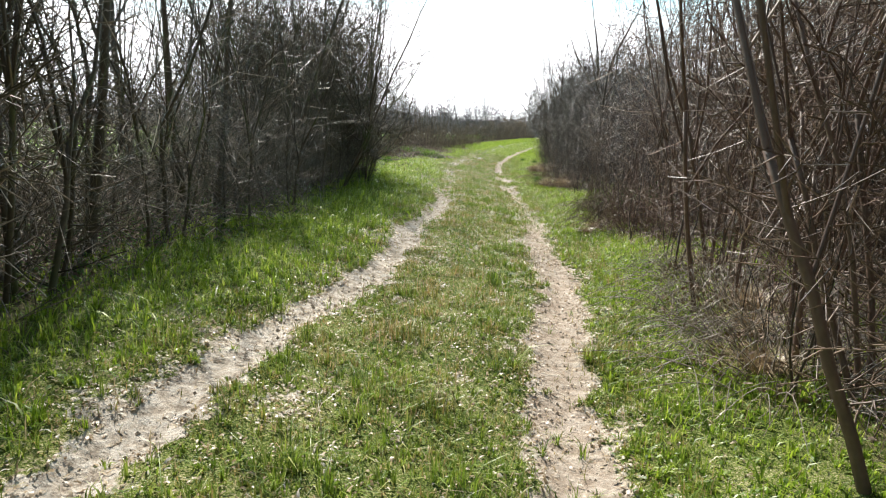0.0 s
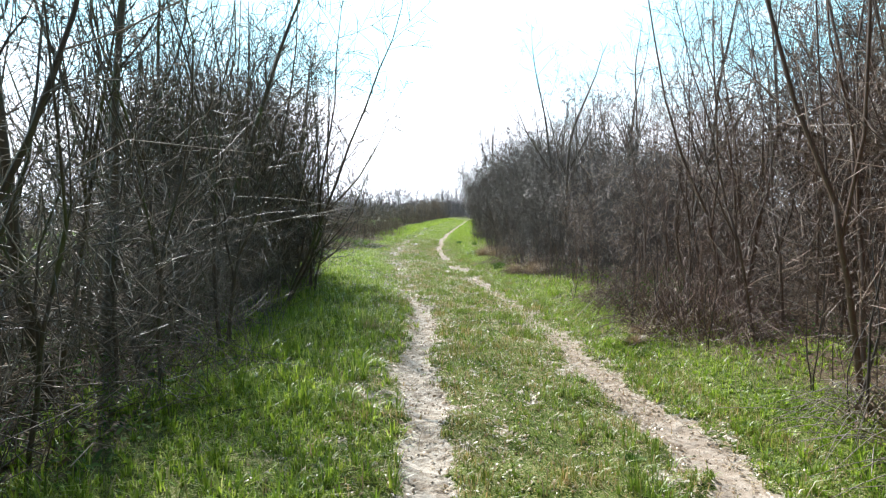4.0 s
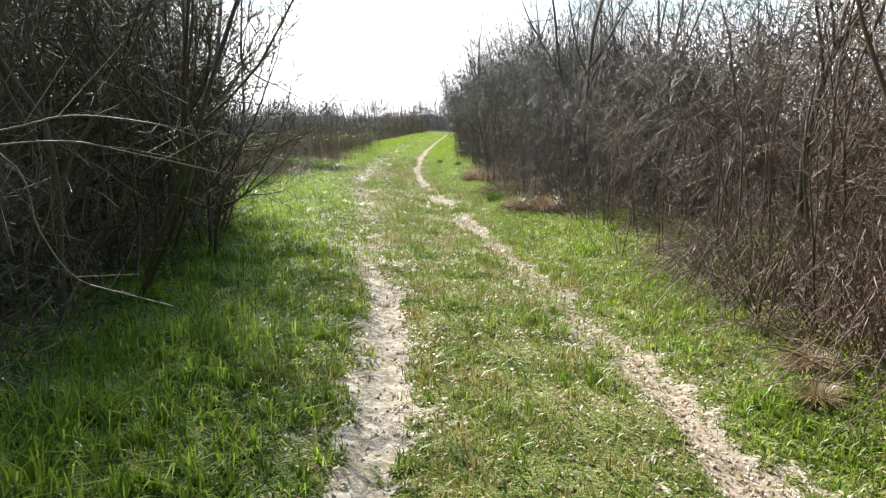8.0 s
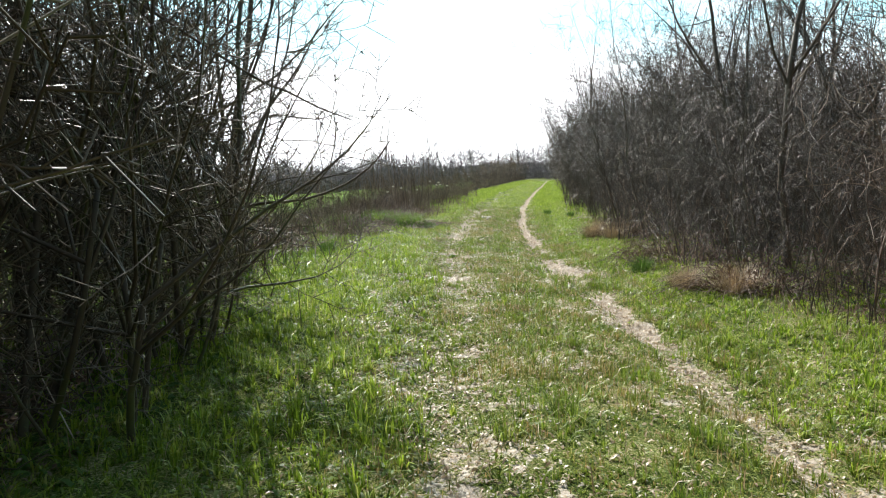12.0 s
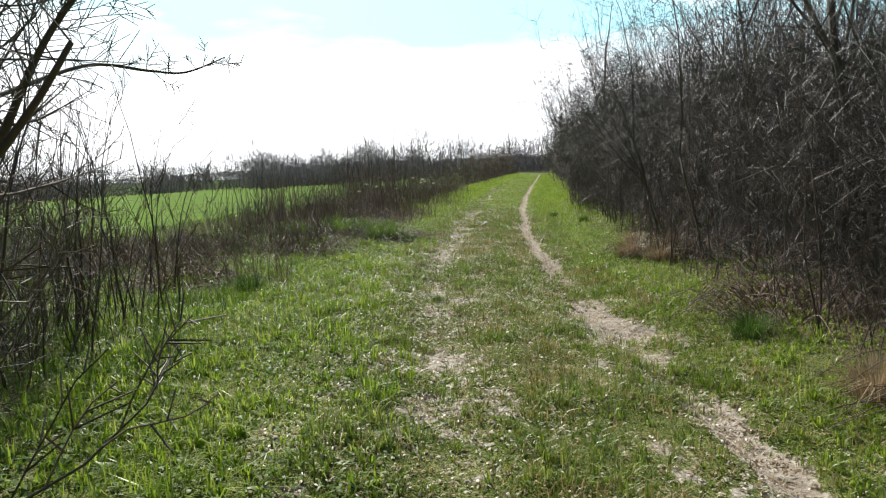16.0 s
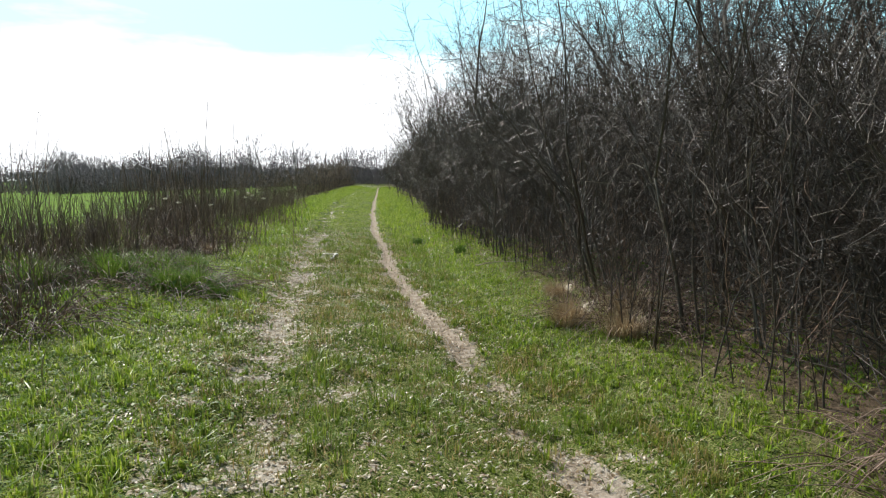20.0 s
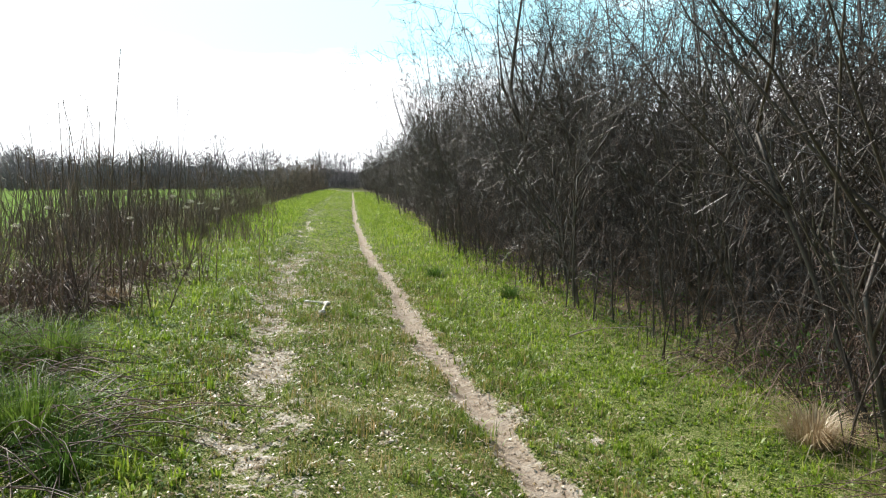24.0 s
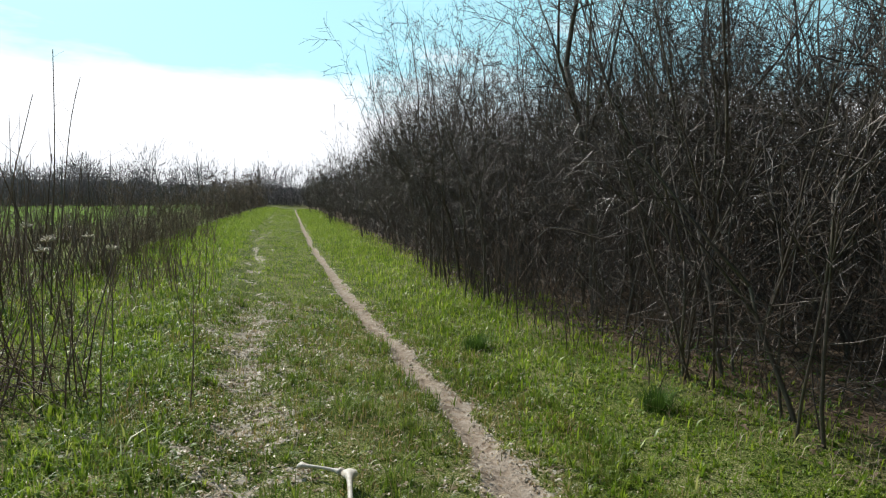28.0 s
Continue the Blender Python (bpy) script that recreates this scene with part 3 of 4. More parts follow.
scrub = [forked("scrub_shrub", 220 + k, 4, 4.6, 0.4, (M_RED, M_SCRUB), "bare reddish-brown scrub shrub with thin crooked stems", "shrub", RIGHT,
                fork=0.35, boughs=3, branches=10, twigs=6, r0=0.017, foot=0.4) for k in range(6)]
thicket = [forked("thicket_shrub", 200 + k, 4, 4.65, 0.36, (M_BARK, M_TWIG), "bare grey-brown thicket shrub with thin crooked stems", "shrub", RIGHT,
                  fork=0.36, boughs=4, branches=10, twigs=5, r0=0.0165, foot=0.4, open_way=0.6) for k in range(8)]
spots, early = [], []
y = -1.0
while y < 46:
    for row in range(4 if y < 15 else 3):
        x = right_edge(y) + 0.75 + row * 1.05 + RNG.normal(0, 0.38) + 1.15 * float(np.exp(-((y - 13.4) / 1.9) ** 2))
        late = 0.12 * np.clip((y - 20) / 10, 0, 1)
        (early if y + RNG.normal(0, 1.0) < 17.5 else spots).append((x, y + RNG.normal(0, 0.25), (0.78 + late + 0.3 * RNG.random() + 0.1 * row) * (0.75 if 15.5 < y < 23.5 else 1.28 if y < 15 else 1.0), RNG.random() * 360, 1.0 + 0.25 * RNG.random()))
    y += 1.0 if y < 15 else 1.12
scatter(scrub, early)
scatter(thicket, spots)

backwood = [forked("wood_shrub", 250 + k, 3, 5.2, 0.4, (M_BARK, M_TWIG), "tall bare shrub further along the wood", "shrub", "wood along the track",
                   fork=0.3, boughs=5, branches=9, twigs=5, r0=0.03, foot=0.5, open_way=0.75, rmin=0.0045) for k in range(5)]
spots = []
y = 46.0
while y < 150:
    for row in range(2):
        x = right_edge(y) + 0.9 + row * 1.6 + RNG.normal(0, 0.3)
        spots.append((x, y + RNG.normal(0, 0.4), 0.82 + 0.26 * RNG.random() + 0.1 * row, RNG.random() * 360, 1.0 + 0.15 * RNG.random()))
    y += 1.35 if y < 75 else 2.6
y = -2.0
while y < 60:                                   # second belt, deeper in the wood
    if 11 < y < 26:
        y = 26.0
    x = right_edge(y) + 4.0 + RNG.random() * 3.2
    spots.append((x, y, 0.8 + 0.3 * RNG.random(), RNG.random() * 360, 0.95 + 0.2 * RNG.random()))
    y += 1.2
scatter(backwood, spots)

wood = [forked("young_tree", 300 + k, 1, 6.8, 0.1, (M_BARK, M_TWIG), "slender bare young tree standing in the thicket", "tree", "young trees of the wood",
               fork=0.45, boughs=5, branches=13, twigs=5, r0=0.042, foot=0.05, open_way=0.5, rmin=0.003, reach=0.2) for k in range(8)]
spots = []
y = 5.5
while y < 66:
    x = right_edge(y) + 0.8 + RNG.random() * 2.4 + (0.7 if y < 14 else 0.0)
    small = 0.86 if y < 14 else 0.86 if y < 19 else 1.0
    spots.append((x, y, small * (0.78 + 0.3 * RNG.random()), RNG.random() * 360, 0.98 + 0.15 * RNG.random()))
    if y > 24:
        x = right_edge(y) + 3.0 + RNG.random() * 4.5
        spots.append((x, y + 0.4, 0.95 + 0.3 * RNG.random(), RNG.random() * 360, 1.0 + 0.15 * RNG.random()))
    y += 1.05
scatter(wood, spots)

low = [shrub("undergrowth_shrub", 350 + k, 5, 1.7, 0.25, (M_TWIG, M_RED), "low thin bare undergrowth before the thicket", "shrub", "undergrowth before the thicket",
             branches=5, twigs=2, r0=0.008, spread=0.7, first=0.2, bush=0.26, foot=0.35) for k in range(4)]
spots = []
for k in range(80):
    y = 2.0 + 40 * RNG.random()
    spots.append((right_edge(y) + RNG.normal(0.25, 0.2), y, 0.55 + 0.5 * RNG.random(), RNG.random() * 360, 0.8 + 0.5 * RNG.random()))
spots += [(-2.6, 20.6, 1.1, 0, 1.0), (-2.2, 21.0, 0.9, 50, 1.0), (-3.0, 21.6, 1.2, 100, 1.0), (-2.7, 22.4, 1.0, 150, 1.0), (-3.5, 22.8, 1.2, 200, 1.0), (-2.0, 20.2, 0.8, 250, 1.0), (-3.3, 20.9, 1.3, 300, 1.1)]
spots += [(-2.0 - 1.3 * RNG.random(), 18.9 + 2.6 * RNG.random(), 0.8 + 0.6 * RNG.random(), RNG.random() * 360, 1.0) for _ in range(16)]
scatter(low, spots)


def brush(name, count, y0, y1, near, deep, top, seed, mat, label, r=0.006, side=1, long=0.25):
    """Loose fine growth that fills the wood between its shrubs."""
    rng = np.random.default_rng(seed)
    ys = y0 + (y1 - y0) * rng.random(count)
    xs = (right_edge(ys) if side > 0 else -1.2) + side * (near + (deep - near) * rng.random(count))
    zs = land(xs, ys)[0] + top * rng.random(count) ** 1.3
    p = np.stack([xs, ys, zs], -1)
    d = rng.normal(0, 1, (count, 3))
    d[:, 2] = np.abs(d[:, 2]) * 0.9 + 0.2
    half = (long * (0.5 + 0.9 * rng.random(count)))[:, None]
    d = d / np.linalg.norm(d, axis=1, keepdims=True)
    e = d + rng.normal(0, 0.6, (count, 3))
    lines = np.stack([p, p + d * half, p + d * half + e * half], 1)
    v, f = sticks(lines, np.tile([r, r * 0.75, r * 0.3], (count, 1)))
    return tagged(quads_object(name, v, f, mat), label, "brushwood", kind="stuff")


brush("brushwood", 15000, 15, 48, 0.5, 5.0, 2.5, 61, M_TWIG, "tangled fine brushwood filling the thicket", 0.0042)
brush("high_brushwood", 3000, 21, 56, 0.3, 5.5, 3.2, 67, M_TWIG, "fine brushwood of the upper thicket", 0.0042)
brush("scrub_brushwood", 5000, 0, 11.2, 0.3, 4.0, 4.0, 66, M_SCRUB, "tangled brown brushwood filling the scrub", 0.0036)
brush("scrub_brushwood", 1800, 15.2, 19, 0.3, 4.0, 4.0, 57, M_SCRUB, "tangled brown brushwood filling the scrub", 0.0036)
brush("clearing_brushwood", 1800, 11.2, 15.2, 1.5, 4.6, 4.0, 56, M_SCRUB, "thin brown brushwood behind the brambles", 0.0036)
brush("high_scrub_brushwood", 9000, 0, 16, 1.2, 5.0, 4.6, 58, M_SCRUB, "fine brown brushwood of the upper scrub", 0.0036)
brush("dark_brushwood", 12000, -2, 70, 3.0, 9.0, 3.5, 62, M_BARK, "tangled brushwood deep in the wood", 0.011, 1, 0.45)
brush("deep_brushwood", 8000, 6, 80, 6.0, 14.0, 3.6, 69, M_BARK, "dim tangle of branches far inside the wood", 0.018, 1, 0.7)
brush("low_brushwood", 16000, 17, 62, 0.5, 5.0, 1.8, 70, M_TWIG, "low dark tangle under the trees of the wood", 0.0045)
brush("pale_dead_twigs", 500, 2, 44, 0.0, 1.6, 3.0, 63, M_GREYDEAD, "pale dead twigs caught in the thicket", 0.003)

brush("hedge_brushwood", 6500, 0, 13.0, 0.25, 3.0, 1.2, 64, M_HEDGE, "tangled fine brushwood filling the hedge", 0.0042, -1)
brush("dense_hedge_brushwood", 10000, 13.0, 17.6, 0.3, 3.4, 2.8, 68, M_HEDGE, "dense dark brushwood filling the end of the hedge", 0.0042, -1)
brush("near_hedge_brushwood", 4500, 0, 12.0, 0.7, 3.4, 1.5, 59, M_HEDGE, "tangled brushwood in the start of the hedge", 0.0042, -1)
brush("upper_hedge_brushwood", 7500, 1.0, 7.4, 0.7, 3.4, 4.0, 55, M_HEDGE, "tangled brushwood high in the start of the hedge", 0.0042, -1)
brush("drooping_twigs", 500, 8.2, 12.2, -0.2, 0.6, 1.0, 54, M_HEDGE, "thin drooping twigs at the foot of the hedge", 0.003, -1)
brush("pale_hedge_twigs", 260, 3, 17, 0.1, 1.2, 1.8, 65, M_DEAD, "pale dead twigs standing out of the hedge", 0.004, -1)

# ---- dead weeds between track and field ----


def weed_clump(seed, stems, tall):
    rng = np.random.default_rng(seed)
    st = Tubes()
    for _ in range(stems):
        p = rng.normal(0, 0.36, 2)
        h = tall * (0.28 + 0.5 * rng.random() + 0.5 * rng.random() ** 4)
        line = limb(rng, (p[0], p[1], -0.05), (rng.normal(0, 0.16), rng.normal(0, 0.16), 1), h, 3, 0.1, 0.03)
        st.add(line, np.linspace(0.0075, 0.003, 4))
        for _ in range(4):
            k = int(rng.random() * 3)
            st.add(limb(rng, line[k] + (line[k + 1] - line[k]) * rng.random(), (rng.normal(0, 0.9), rng.normal(0, 0.9), 0.8), h * 0.22, 1, 0.1), [0.0024, 0.0011])
    return np.concatenate(st.v), np.array(st.f)


def joined(name, clumps, spots, mat):
    """Clumps set out over the spots and joined into one mesh."""
    xs, ys = np.array([q[0] for q in spots]), np.array([q[1] for q in spots])
    zs, vs, fs, n = land(xs, ys)[0], [], [], 0
    for k, (x, y, size, turn, tall) in enumerate(spots):
        v, f = clumps[k % len(clumps)]
        a = radians(turn)
        w = v * (size, size, size * tall)
        vs.append(np.stack([w[:, 0] * math.cos(a) - w[:, 1] * math.sin(a) + x, w[:, 0] * math.sin(a) + w[:, 1] * math.cos(a) + y, w[:, 2] + zs[k]], -1))
        fs.append(f + n)
        n += len(v)
    v, f = np.concatenate(vs), np.concatenate(fs)
    return quads_object(name, v, f, mat)


weeds = [weed_clump(400 + k, 34, 1.25) for k in range(7)]
spots = []
y = 29.0
while y < 120:
    e = middle(y) - np.interp(y, [29, 31, 33, 36, 45, 57, 80], [2.6, 2.15, 1.85, 1.75, 2.2, 2.6, 2.8])
    for row in range(5 if y < 48 else 2):
        if RNG.random() < (0.08 if y < 41 else 0.3) + (0.6 if y < 41 else 0.75) * float(vnoise(e - row * 0.8, y, 1.6, 91)) ** 1.3:
            continue
        x = e - row * 0.8 - RNG.random() * 0.9
        big = 1.05 + (0.2 if row > 1 else 0) + np.interp(y, [33, 56, 70, 100], [0, 0.0, 0.15, 0.3])
        spots.append((x, y + RNG.normal(0, 0.3), big * (0.6 + 0.5 * RNG.random()), RNG.random() * 360, 0.6 + 1.0 * RNG.random() ** 2))
    y += 0.85 if y < 56 else 1.7
for _ in range(15):
    spots.append((-3.4 - 4.0 * RNG.random(), 20.5 + 9 * RNG.random(), 0.5 + 0.4 * RNG.random(), RNG.random() * 360, 0.85 + 0.4 * RNG.random()))
for _ in range(22):
    spots.append((-1.5 - 2.8 * RNG.random(), 22.5 + 8 * RNG.random(), 0.35 + 0.35 * RNG.random(), RNG.random() * 360, 0.7 + 0.5 * RNG.random()))
belt = [shrub("belt_shrub", 450 + k, 7, 2.6, 0.45, (M_TWIG, M_WEED), "low bare brown shrub in the weed belt beside the field", "shrub", "shrubs of the weed belt",
              branches=9, twigs=5, r0=0.016, spread=1.0, first=0.05, bush=0.26, rmin=0.006) for k in range(4)]
bspots = []
y = 31.0
while y < 125:
    for row in range(2):
        tall = float(np.interp(y, [31, 46, 60, 90, 125], [0.36, 0.5, 0.7, 1.1, 1.5])) * (0.7 + 0.5 * RNG.random())
        bspots.append((middle(y) - 2.9 - row * 2.0 - RNG.random() * 1.5, y + RNG.normal(0, 0.5), tall, RNG.random() * 360, 1.0))
    y += 1.5 if y < 70 else 2.3
scatter(belt, bspots)
tagged(joined("dead_weeds", weeds, spots, M_WEED), "belt of dead upright brown weed stalks between track and field", "dead weeds", kind="stuff")

# ---- far woods ----


def far_woods():
    """Bare trees with rounded crowns of twigs, and the low growth between them."""
    rng = np.random.default_rng(5)
    far = np.arange(900) < 560
    n = len(far)
    x = np.where(far, -245 + 238 * rng.random(n), -34 + 80 * rng.random(n))
    y = np.where(far, 205 - 0.07 * (x + 235) + 26 * rng.random(n), 126 + 0.45 * np.maximum(x, 0) + 24 * rng.random(n))
    h = np.where(far, 7.0 + 4.5 * vnoise(x, y, 9.0, 12) ** 1.5, 3.4 + 5.0 * vnoise(x, y, 6.0, 12) ** 1.4) * (0.6 + 0.6 * rng.random(n))
    root = np.stack([x, y, land(x, y)[0]], -1)
    lean = np.stack([rng.normal(0, 0.1, n), np.zeros(n), np.ones(n)], -1) * h[:, None]
    sets = [sticks(np.stack([root, root + lean * 0.45, root + lean * 0.85], 1), np.tile([0.07, 0.05, 0.015], (n, 1)))]
    thick = np.where(far, 1.0, 0.55)
    k = 80
    p = rng.normal(0, 1, (n, k, 3))
    p = p / np.linalg.norm(p, axis=2, keepdims=True)
    size = np.stack([h * 0.36, h * 0.36, h * 0.36], -1)[:, None]
    c = root[:, None] + np.array([0, 0, 0.6]) * h[:, None, None] + p * np.sqrt(rng.random((n, k, 1))) * size
    tip = c + (p * 0.7 + np.array([0, 0, 0.6]) + rng.normal(0, 0.3, (n, k, 3))) * (h * 0.1)[:, None, None]
    sets.append(sticks(np.stack([c, tip], 2).reshape(-1, 2, 3), np.repeat(thick, k)[:, None] * np.array([0.05, 0.015])))
    k = 60
    c = root[:, None] + rng.normal(0, 1, (n, k, 3)) * (2.5, 1.5, 0) + rng.random((n, k, 1)) * np.array([0, 0, 1.0]) * np.where(far, 4.6, 2.6)[:, None, None]
    tip = c + rng.normal(0, 0.35, (n, k, 3)) + np.array([0, 0, 0.5])
    sets.append(sticks(np.stack([c, tip], 2).reshape(-1, 2, 3), np.repeat(thick, k)[:, None] * np.array([0.11, 0.05])))
    m, vs, fs = 0, [], []
    for v, f in sets:
        vs.append(v)
        fs.append(f + m)
        m += len(v)
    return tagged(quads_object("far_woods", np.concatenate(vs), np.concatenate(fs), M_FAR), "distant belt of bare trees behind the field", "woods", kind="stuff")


far_woods()
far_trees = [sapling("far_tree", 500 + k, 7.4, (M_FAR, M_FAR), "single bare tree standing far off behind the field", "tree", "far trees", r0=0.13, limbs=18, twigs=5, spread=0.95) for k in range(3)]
spots = [(-78, 195, 1.25, 10, 1.0), (-66, 190, 1.1, 80, 1.1), (-71, 193, 1.3, 200, 1.0), (-30, 178, 1.2, 30, 1.0), (-14, 126, 0.95, 130, 1.0), (-8, 124, 1.0, 260, 1.0),
         (-2, 123, 0.95, 310, 1.0), (3, 124, 1.0, 45, 1.0), (7, 124, 0.9, 75, 1.0), (10.5, 123, 0.95, 5, 1.0)]
scatter(far_trees, spots)

# ---- grass ----


def blades(name, xs, ys, hs, widths, mat, label, category, bend=0.45, seed=1, turn=None):
    """Many separate grass blades in one mesh: each a quad with a pointed tip."""
    rng = np.random.default_rng(seed)
    n = len(xs)
    z0 = land(xs, ys)[0] - 0.004
    ang, lean = rng.random(n) * 2 * math.pi if turn is None else turn, np.abs(rng.normal(0, bend, n))
    dx, dy = np.cos(ang), np.sin(ang)
    px, py = -dy, dx
    base = np.stack([xs, ys, z0], -1)
    side = np.stack([px, py, np.zeros(n)], -1) * (widths * 0.5)[:, None]
    mid = base + np.stack([dx * lean * hs * 0.25, dy * lean * hs * 0.25, hs * 0.55], -1)
    tip = base + np.stack([dx * lean * hs, dy * lean * hs, hs * (1.0 - 0.25 * np.clip(lean, 0, 1.5))], -1)
    v = np.stack([base - side, base + side, mid + side * 0.75, mid - side * 0.75, tip], 1).reshape(-1, 3)
    o = np.arange(n) * 5
    me = bpy.data.meshes.new(name)
    me.vertices.add(n * 5)
    me.vertices.foreach_set("co", v.ravel())
    loops = np.stack([o, o + 1, o + 2, o + 3, o + 3, o + 2, o + 4], -1).ravel()
    me.loops.add(len(loops))
    me.loops.foreach_set("vertex_index", loops)
    me.polygons.add(n * 2)
    me.polygons.foreach_set("loop_start", (np.arange(n)[:, None] * 7 + np.array([0, 4])).ravel())
    me.update(calc_edges=True)
    me.materials.append(mat)
    return tagged(new(name, me), label, category, kind="stuff")


def sow(count, s0, s1, y0, y1, seed):
    rng = np.random.default_rng(seed)
    ys = y0 + (y1 - y0) * rng.random(count)
    return middle(ys) + s0 + (s1 - s0) * rng.random(count), ys, rng


def keep_where(xs, ys, rng, test):
    k = rng.random(len(xs)) < test
    return xs[k], ys[k]


def tufts(cx, cy, size, count, rng):
    """Blades gathered in tufts that splay outwards from the given middles."""
    n = len(cx)
    a, q = rng.random((n, count)) * 2 * math.pi, np.abs(rng.normal(0, 0.5, (n, count)))
    r = q * size[:, None] * 0.45
    h = size[:, None] * (1.15 - 0.35 * np.clip(q, 0, 1.6)) * (0.45 + 0.75 * rng.random((n, count)))
    return (cx[:, None] + np.cos(a) * r).ravel(), (cy[:, None] + np.sin(a) * r).ravel(), h.ravel(), (a + rng.normal(0, 0.5, (n, count))).ravel()


def sow_grass():
    tall = lambda x, y: 0.45 + 1.1 * vnoise(x, y, 0.5, 21) ** 1.6
    # lush verges
    x, y, rng = sow(360000, -3.0, 3.6, 1.6, 37, 31)
    s = x - middle(y)
    _, bare, _, litter, _ = land(x, y)
    w = np.clip((np.abs(s) - 0.9) / 0.4, 0.0, 1) * (1 - np.clip(bare * 1.8, 0, 1)) * (1 - 0.7 * litter) * (0.3 + 0.7 * vnoise(x, y, 0.3, 22))
    w = w * np.clip((37 - y) / 6, 0, 1) * np.where((s < -1.75) & (y > 29.8), 0.3, 1.0)
    x, y = keep_where(x, y, rng, w)
    s = x - middle(y)
    h = np.where(s < 0, 0.055, 0.045) * tall(x, y) * (0.5 + 0.8 * rng.random(len(x)))
    blades("verge_grass", x, y, h, 0.005 + 0.005 * rng.random(len(x)), M_LUSH, "lush green spring grass on the verges of the track", "grass", 0.75, 41)
    x, y, rng = sow(62000, -3.0, 3.6, 1.6, 37, 36)
    s = x - middle(y)
    _, bare, _, litter, _ = land(x, y)
    w = np.clip((np.abs(s) - 0.75) / 0.5, 0.0, 1) * (1 - np.clip(bare * 2.0, 0, 1)) * (1 - 0.7 * litter) * (0.25 + 0.85 * vnoise(x, y, 0.8, 22)) * np.where((s < -1.75) & (y > 29.8), 0.25, 1.0)
    x, y = keep_where(x, y, rng, w)
    s = x - middle(y)
    size = np.where(s < 0, 0.11, 0.085) * np.interp(y, [12, 20, 27], [1.0, 0.8, 0.62]) * (0.4 + 1.1 * vnoise(x, y, 0.35, 29) ** 1.5) * (0.6 + 0.7 * rng.random(len(x)))
    x, y, h, turn = tufts(x, y, size, 12, rng)
    blades("verge_tufts", x, y, h, 0.0055 + 0.006 * rng.random(len(x)), M_LUSH, "tufts of bright spring grass on the verges", "grass", 1.0, 46, turn)
    x, y, rng = sow(30000, -1.4, 1.5, 1.6, 37, 37)
    _, bare, _, _, _ = land(x, y)
    x, y = keep_where(x, y, rng, (1 - np.clip(bare * 1.4, 0, 0.97)) * np.clip(1.6 * vnoise(x, y, 0.45, 28) - 0.2, 0.1, 1))
    size = 0.07 * (0.4 + 1.4 * vnoise(x, y, 0.3, 30) ** 2) * (0.6 + 0.8 * rng.random(len(x)))
    x, y, h, turn = tufts(x, y, size, 9, rng)
    blades("track_tufts", x, y, h, 0.004 + 0.004 * rng.random(len(x)), M_WORN, "small green tufts in the worn strip between the ruts", "grass", 0.9, 47, turn)
    # worn strip between the ruts
    x, y, rng = sow(280000, -1.4, 1.5, 1.6, 37, 32)
    _, bare, _, _, _ = land(x, y)
    x, y = keep_where(x, y, rng, np.clip((37 - y) / 5, 0, 1) * (1 - np.clip(bare * 1.5, 0, 0.96)) * np.clip(1.7 * (0.6 * vnoise(x, y, 0.16, 23) + 0.4 * vnoise(x, y, 0.5, 28)) - 0.3, 0.04, 1))
    h = 0.05 * (0.4 + 1.9 * vnoise(x, y, 0.22, 24) ** 2.5) * (0.5 + 0.9 * rng.random(len(x)))
    blades("track_grass", x, y, h, 0.0035 + 0.004 * rng.random(len(x)), M_SHORT, "short worn green and brown grass between the wheel ruts", "grass", 0.9, 42)
    # further off along the track
    x, y, rng = sow(150000, -3.2, 3.6, 29, 110, 33)
    s = np.abs(x - middle(y))
    _, bare, _, litter, _ = land(x, y)
    x, y = keep_where(x, y, rng, (1 - np.clip(bare * 1.6, 0, 0.97)) * (1 - 0.7 * litter) * np.where(s > 0.9, 1.0, 0.8) * np.clip((y - 29) / 8, 0, 1))
    s = np.abs(x - middle(y))
    h = np.where(s > 1.1, 0.10, 0.045) * (0.6 + 0.8 * rng.random(len(x)))
    blades("far_track_grass", x, y, h, 0.009 + 0.009 * rng.random(len(x)), M_LUSH, "green grass further along the track", "grass", 0.7, 43)
    # rough open ground between track and field
    x, y, rng = sow(190000, -9.0, -2.6, 16.0, 40, 34)
    x, y = keep_where(x, y, rng, (0.15 + 0.85 * vnoise(x, y, 0.7, 25)) * np.where(y > 29.8, 0.45, 1.0))
    h = 0.11 * tall(x, y) * (0.5 + 0.9 * rng.random(len(x)))
    blades("rough_grass", x, y, h, 0.006 + 0.006 * rng.random(len(x)), M_ROUGH, "rough green grass on the open ground beside the field", "grass", 0.8, 44)
    # dead straw: along the wood, among the weeds, thinly everywhere
    x, y, rng = sow(170000, -8.0, 4.0, 1.6, 40, 35)
    s = x - middle(y)
    _, bare, _, litter, _ = land(x, y)
    w = 0.11 + 0.6 * np.exp(-((x - right_edge(y) + 0.2) / 0.4) ** 2) * (vnoise(x, y, 0.8, 26) > 0.4)
    w = np.maximum(w, 0.55 * (s < -1.6) * (y > 19) * (vnoise(x, y, 0.9, 27) > 0.55))
    w = np.maximum(w, 0.9 * (s < -1.75) * (y > 29.8) * (vnoise(x, y, 0.5, 28) > 0.3))
    w = w * (1 - 0.9 * np.clip(bare * 1.6, 0, 1))
    x, y = keep_where(x, y, rng, w)
    h = 0.10 * (0.4 + 1.3 * rng.random(len(x)) ** 2)
